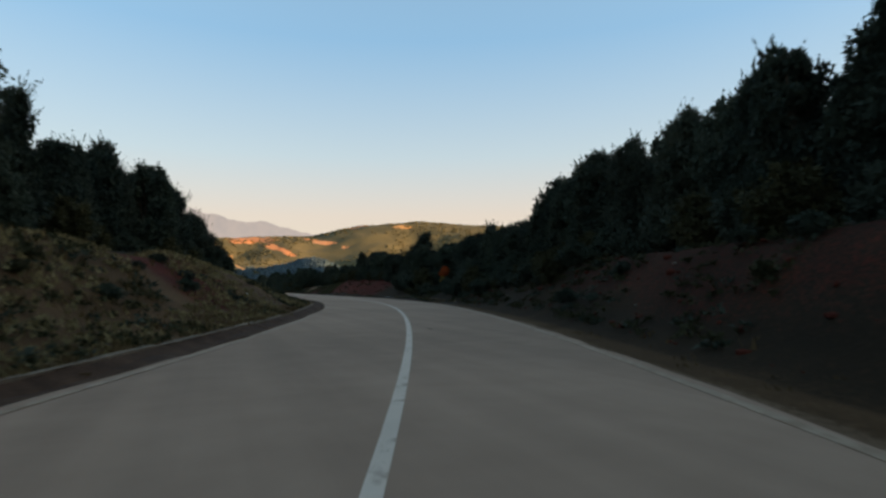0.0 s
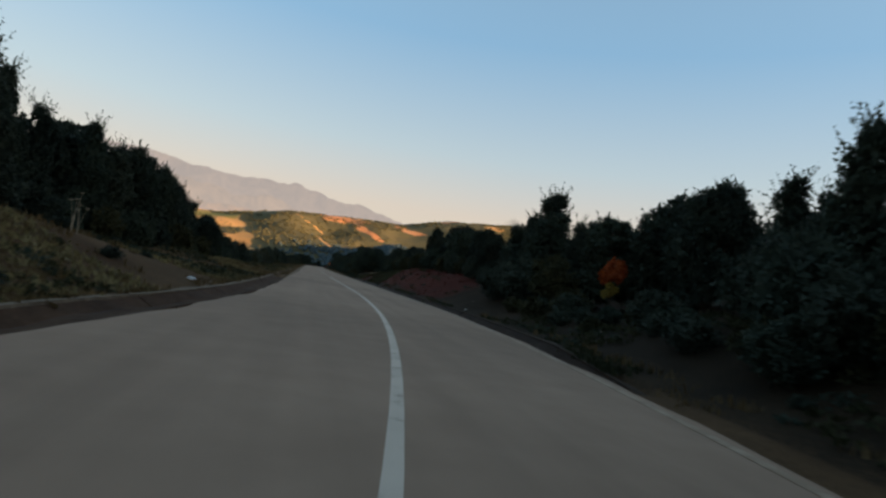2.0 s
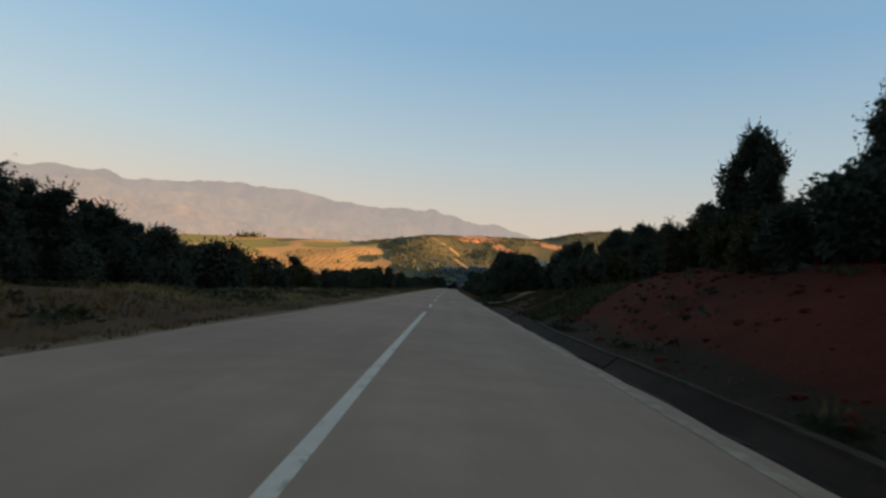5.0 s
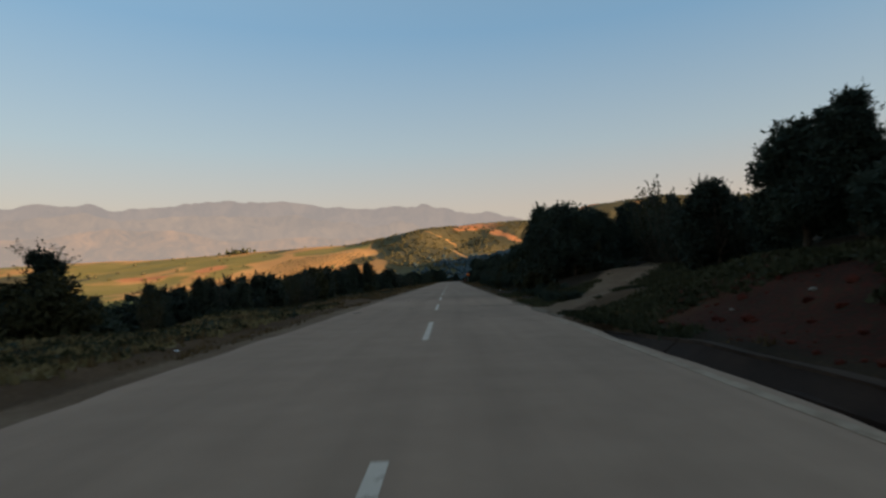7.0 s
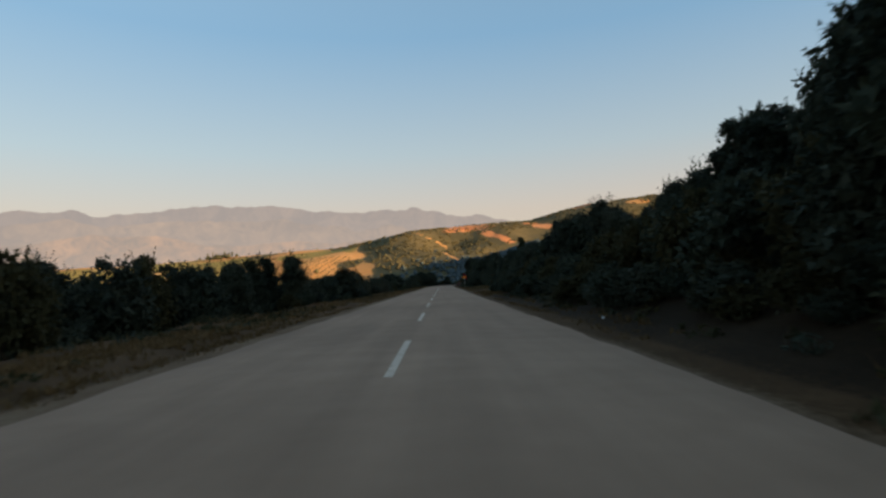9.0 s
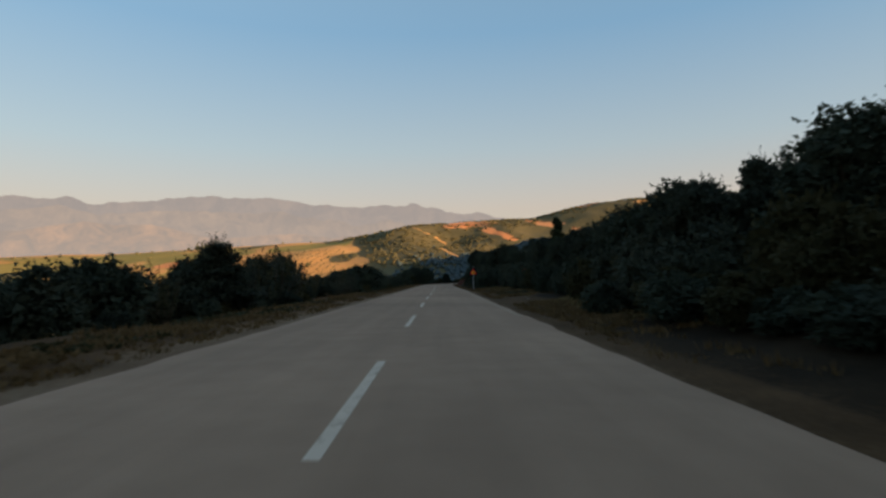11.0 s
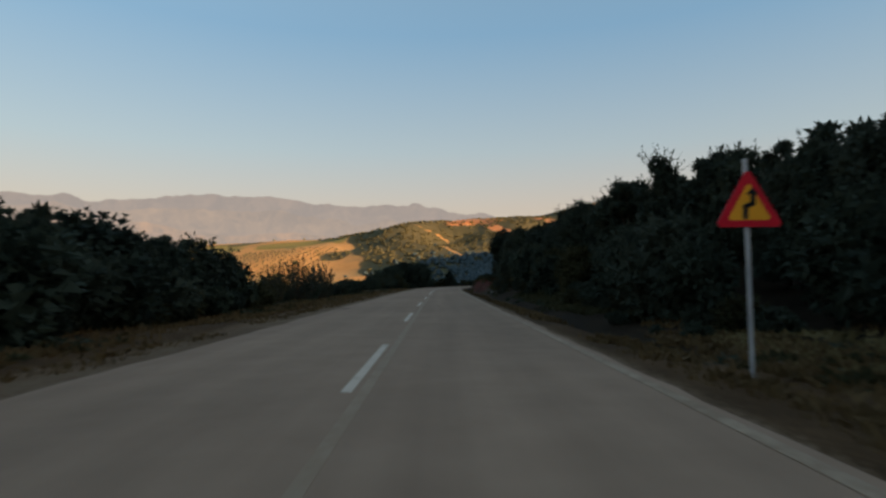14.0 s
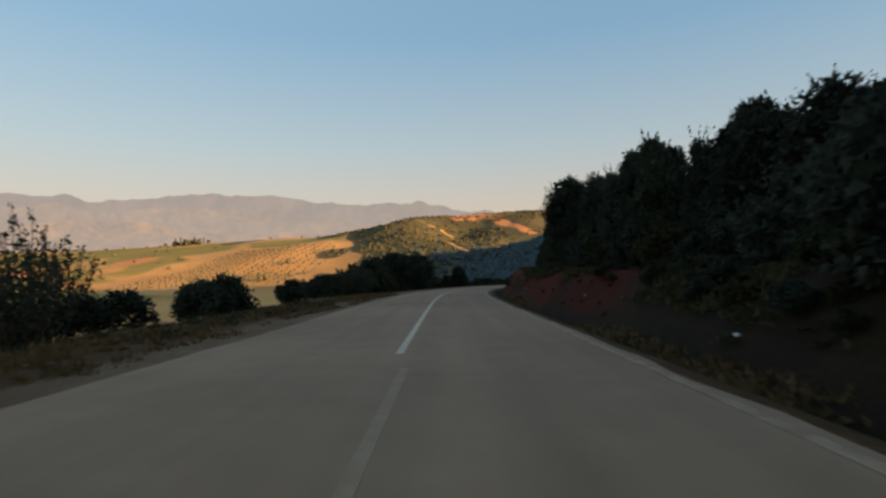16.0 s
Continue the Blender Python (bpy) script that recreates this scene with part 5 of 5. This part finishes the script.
# ---- the road sign ----
def sign_post(s, u):
    empty = tagged(new("road_sign"), "red-edged yellow triangular bend warning sign on a steel post", "road sign")
    x, y = place(s, u)
    empty.matrix_basis = Matrix.Translation((float(x), float(y), ground_at(s, u)))
    bm = bmesh.new()
    bmesh.ops.create_cone(bm, cap_ends=True, segments=12, radius1=0.03, radius2=0.03, depth=3.1, matrix=Matrix.Translation((0, 0, 1.3)))
    part("post", bm, STEEL, empty)
    bm = bmesh.new()
    bmesh.ops.create_icosphere(bm, subdivisions=2, radius=0.13, matrix=Matrix.Translation((0.03, 0, 0.0)) @ Matrix.Diagonal((1.1, 0.9, 0.5, 1)))
    part("footing", bm, STONE, empty, "lump of pale concrete")

    def plate(name, half, y0, y1, z0, rise, mat, owner, label=""):
        ring = []
        corners = [(-half, z0), (half, z0), (0, z0 + rise)]
        mid = (0, z0 + rise / 3)
        for i, (px, pz) in enumerate(corners):
            for other in (corners[i - 1], corners[(i + 1) % 3]):
                k = 0.07
                ring.append((px + (other[0] - px) * k, pz + (other[1] - pz) * k))
        n = len(ring)
        verts = [(px, y0, pz) for px, pz in ring] + [(px, y1, pz) for px, pz in ring]
        faces = [tuple(range(n)), tuple(range(2 * n - 1, n - 1, -1))] + [(k, n + k, n + (k + 1) % n, (k + 1) % n) for k in range(n)]
        return mesh_object(name, verts, faces, mat, owner, label)

    face = plate("plate", 0.44, -0.062, -0.04, 1.96, 0.765, SIGN_RED, empty, "red-bordered triangular plate")
    plate("field", 0.285, -0.067, -0.0625, 2.047, 0.495, SIGN_YELLOW, face, "yellow field")
    bars = [((-0.05, 2.08), (-0.05, 2.22)), ((-0.05, 2.22), (0.05, 2.26)), ((0.05, 2.26), (0.05, 2.38))]
    verts, faces = [], []
    for (x0, z0), (x1, z1) in bars:
        d = Vector((x1 - x0, z1 - z0)).normalized()
        w = Vector((-d.y, d.x)) * 0.033
        o = len(verts)
        for yy in (-0.071, -0.0672):
            verts += [(x0 - w.x - d.x * 0.02, yy, z0 - w.y - d.y * 0.02), (x0 + w.x - d.x * 0.02, yy, z0 + w.y - d.y * 0.02), (x1 + w.x + d.x * 0.02, yy, z1 + w.y + d.y * 0.02), (x1 - w.x + d.x * 0.02, yy, z1 - w.y + d.y * 0.02)]
        faces += [(o, o + 1, o + 2, o + 3), (o + 7, o + 6, o + 5, o + 4), (o, o + 4, o + 5, o + 1), (o + 1, o + 5, o + 6, o + 2), (o + 2, o + 6, o + 7, o + 3), (o + 3, o + 7, o + 4, o)]
    o = len(verts)
    for yy in (-0.071, -0.0672):
        verts += [(-0.035, yy, 2.375), (0.135, yy, 2.375), (0.05, yy, 2.47)]
    faces += [(o, o + 1, o + 2), (o + 5, o + 4, o + 3), (o, o + 3, o + 4, o + 1), (o + 1, o + 4, o + 5, o + 2), (o + 2, o + 5, o + 3, o)]
    mesh_object("bend_symbol", verts, faces, BLACK, face, "black double-bend arrow")
    return empty


sign_post(257.6, 5.0)


# ---- a short marker post on the verge ----
def marker_post(s, u):
    empty = tagged(new("marker_post"), "short weathered pale concrete marker post on the verge", "marker post")
    x, y = place(s, u)
    empty.matrix_basis = Matrix.Translation((float(x), float(y), ground_at(s, u))) @ Matrix.Rotation(0.06, 4, "Y")
    bm = bmesh.new()
    bmesh.ops.create_cube(bm, size=1.0, matrix=Matrix.Translation((0, 0, 0.2)) @ Matrix.Diagonal((0.065, 0.06, 0.72, 1)))
    bmesh.ops.bevel(bm, geom=bm.edges[:], offset=0.015, segments=2, affect="EDGES")
    part("shaft", bm, CONCRETE, empty)
    bm = bmesh.new()
    bmesh.ops.create_cube(bm, size=1.0, matrix=Matrix.Translation((0, 0, 0.42)) @ Matrix.Diagonal((0.07, 0.065, 0.08, 1)))
    part("band", bm, BLACK, empty, "dark painted band")
    return empty


marker_post(218.9, -5.7)
marker_post(239.0, -6.9)


# ---- dry stalks on the bank ----
def dry_stalk(s, u, tall, seed):
    """A dead umbel: a few stiff stems, each ending in a flat pale head of short rays."""
    rng = np.random.default_rng(seed)
    empty = tagged(new("dry_stalk"), "pale dry umbel stalk standing on the grassy bank", "dry plant")
    x, y = place(s, u)
    empty.matrix_basis = Matrix.Translation((float(x), float(y), ground_at(s, u)))
    for k in range(3):
        t = k * 2.1 + rng.random()
        high, out = tall * rng.uniform(0.7, 1.0), tall * rng.uniform(0.06, 0.2)
        tip = (out * math.cos(t), out * math.sin(t), high)
        v, f = tube([(0, 0, -0.1), (0.3 * tip[0], 0.3 * tip[1], 0.55 * high), tip], [0.011, 0.008, 0.005], 5)
        stem = mesh_object("stem", v, f, STRAW, empty)
        rays = []
        for j in range(14):
            a, r = j * 2.399, 0.06 * math.sqrt((j + 0.5) / 14)
            end = (tip[0] + r * math.cos(a), tip[1] + r * math.sin(a), tip[2] + 0.05 - 0.25 * r)
            rays.append(tube([tip, end], [0.004, 0.003], 4))
            rays.append((np.array(end) + BALL_V * 0.01, BALL_F))
        v, f = join_pieces(rays)
        mesh_object("flower_head", v, f, STRAW, stem)
    return empty


dry_stalk(53.0, -8.6, 1.15, 1)
dry_stalk(54.1, -8.9, 0.9, 2)


# ---- stones and litter ----
def lump(name, label, category, s, u, size, mat, seed, flat=0.6):
    r = random.Random(seed)
    bm = bmesh.new()
    bmesh.ops.create_icosphere(bm, subdivisions=2, radius=1.0)
    for v in bm.verts:
        v.co *= 1 + 0.35 * noise.noise(v.co * 1.7 + Vector((seed, 0, 0)))
    bm.transform(Matrix.Diagonal((size * r.uniform(0.8, 1.4), size, size * flat, 1)))
    me = bpy.data.meshes.new(name)
    bm.to_mesh(me)
    bm.free()
    me.materials.append(mat)
    ob = tagged(new(name, me), label, category)
    x, y = place(s, u)
    ob.matrix_basis = Matrix.Translation((float(x), float(y), ground_at(s, u) + size * flat * 0.5)) @ Matrix.Rotation(r.uniform(0, 6), 4, "Z")
    return ob


for i, (s, u, d) in enumerate([(301.7, 5.6, 0.06), (65.3, 5.5, 0.06), (55.3, -5.9, 0.12), (164.5, 5.2, 0.055), (123.3, -5.0, 0.07), (98, -7.0, 0.08), (27, -7.2, 0.08)]):
    lump("litter", "crumpled dirty white litter on the verge", "litter", s, u, d, LITTER, i, 0.55)
for i, (s, u, d) in enumerate([(147.9, 6.8, 0.09), (139.2, 5.4, 0.08), (138.6, 5.2, 0.08), (139.6, 5.7, 0.07), (137.3, 4.4, 0.08), (136.1, 4.5, 0.07), (131.4, 4.5, 0.08), (132.2, 8.7, 0.1)]):
    lump("stone", "pale rough stone at the corner of the track", "stone", s, u, d, STONE, 70 + i)
for i in range(46):
    s = dice.uniform(0, 330)
    u = dice.choice((-1, 1)) * dice.uniform(5.2, 7.5)
    lump("stone", "pale stone lying on the verge", "stone", s, u, dice.uniform(0.03, 0.08), STONE, 20 + i)
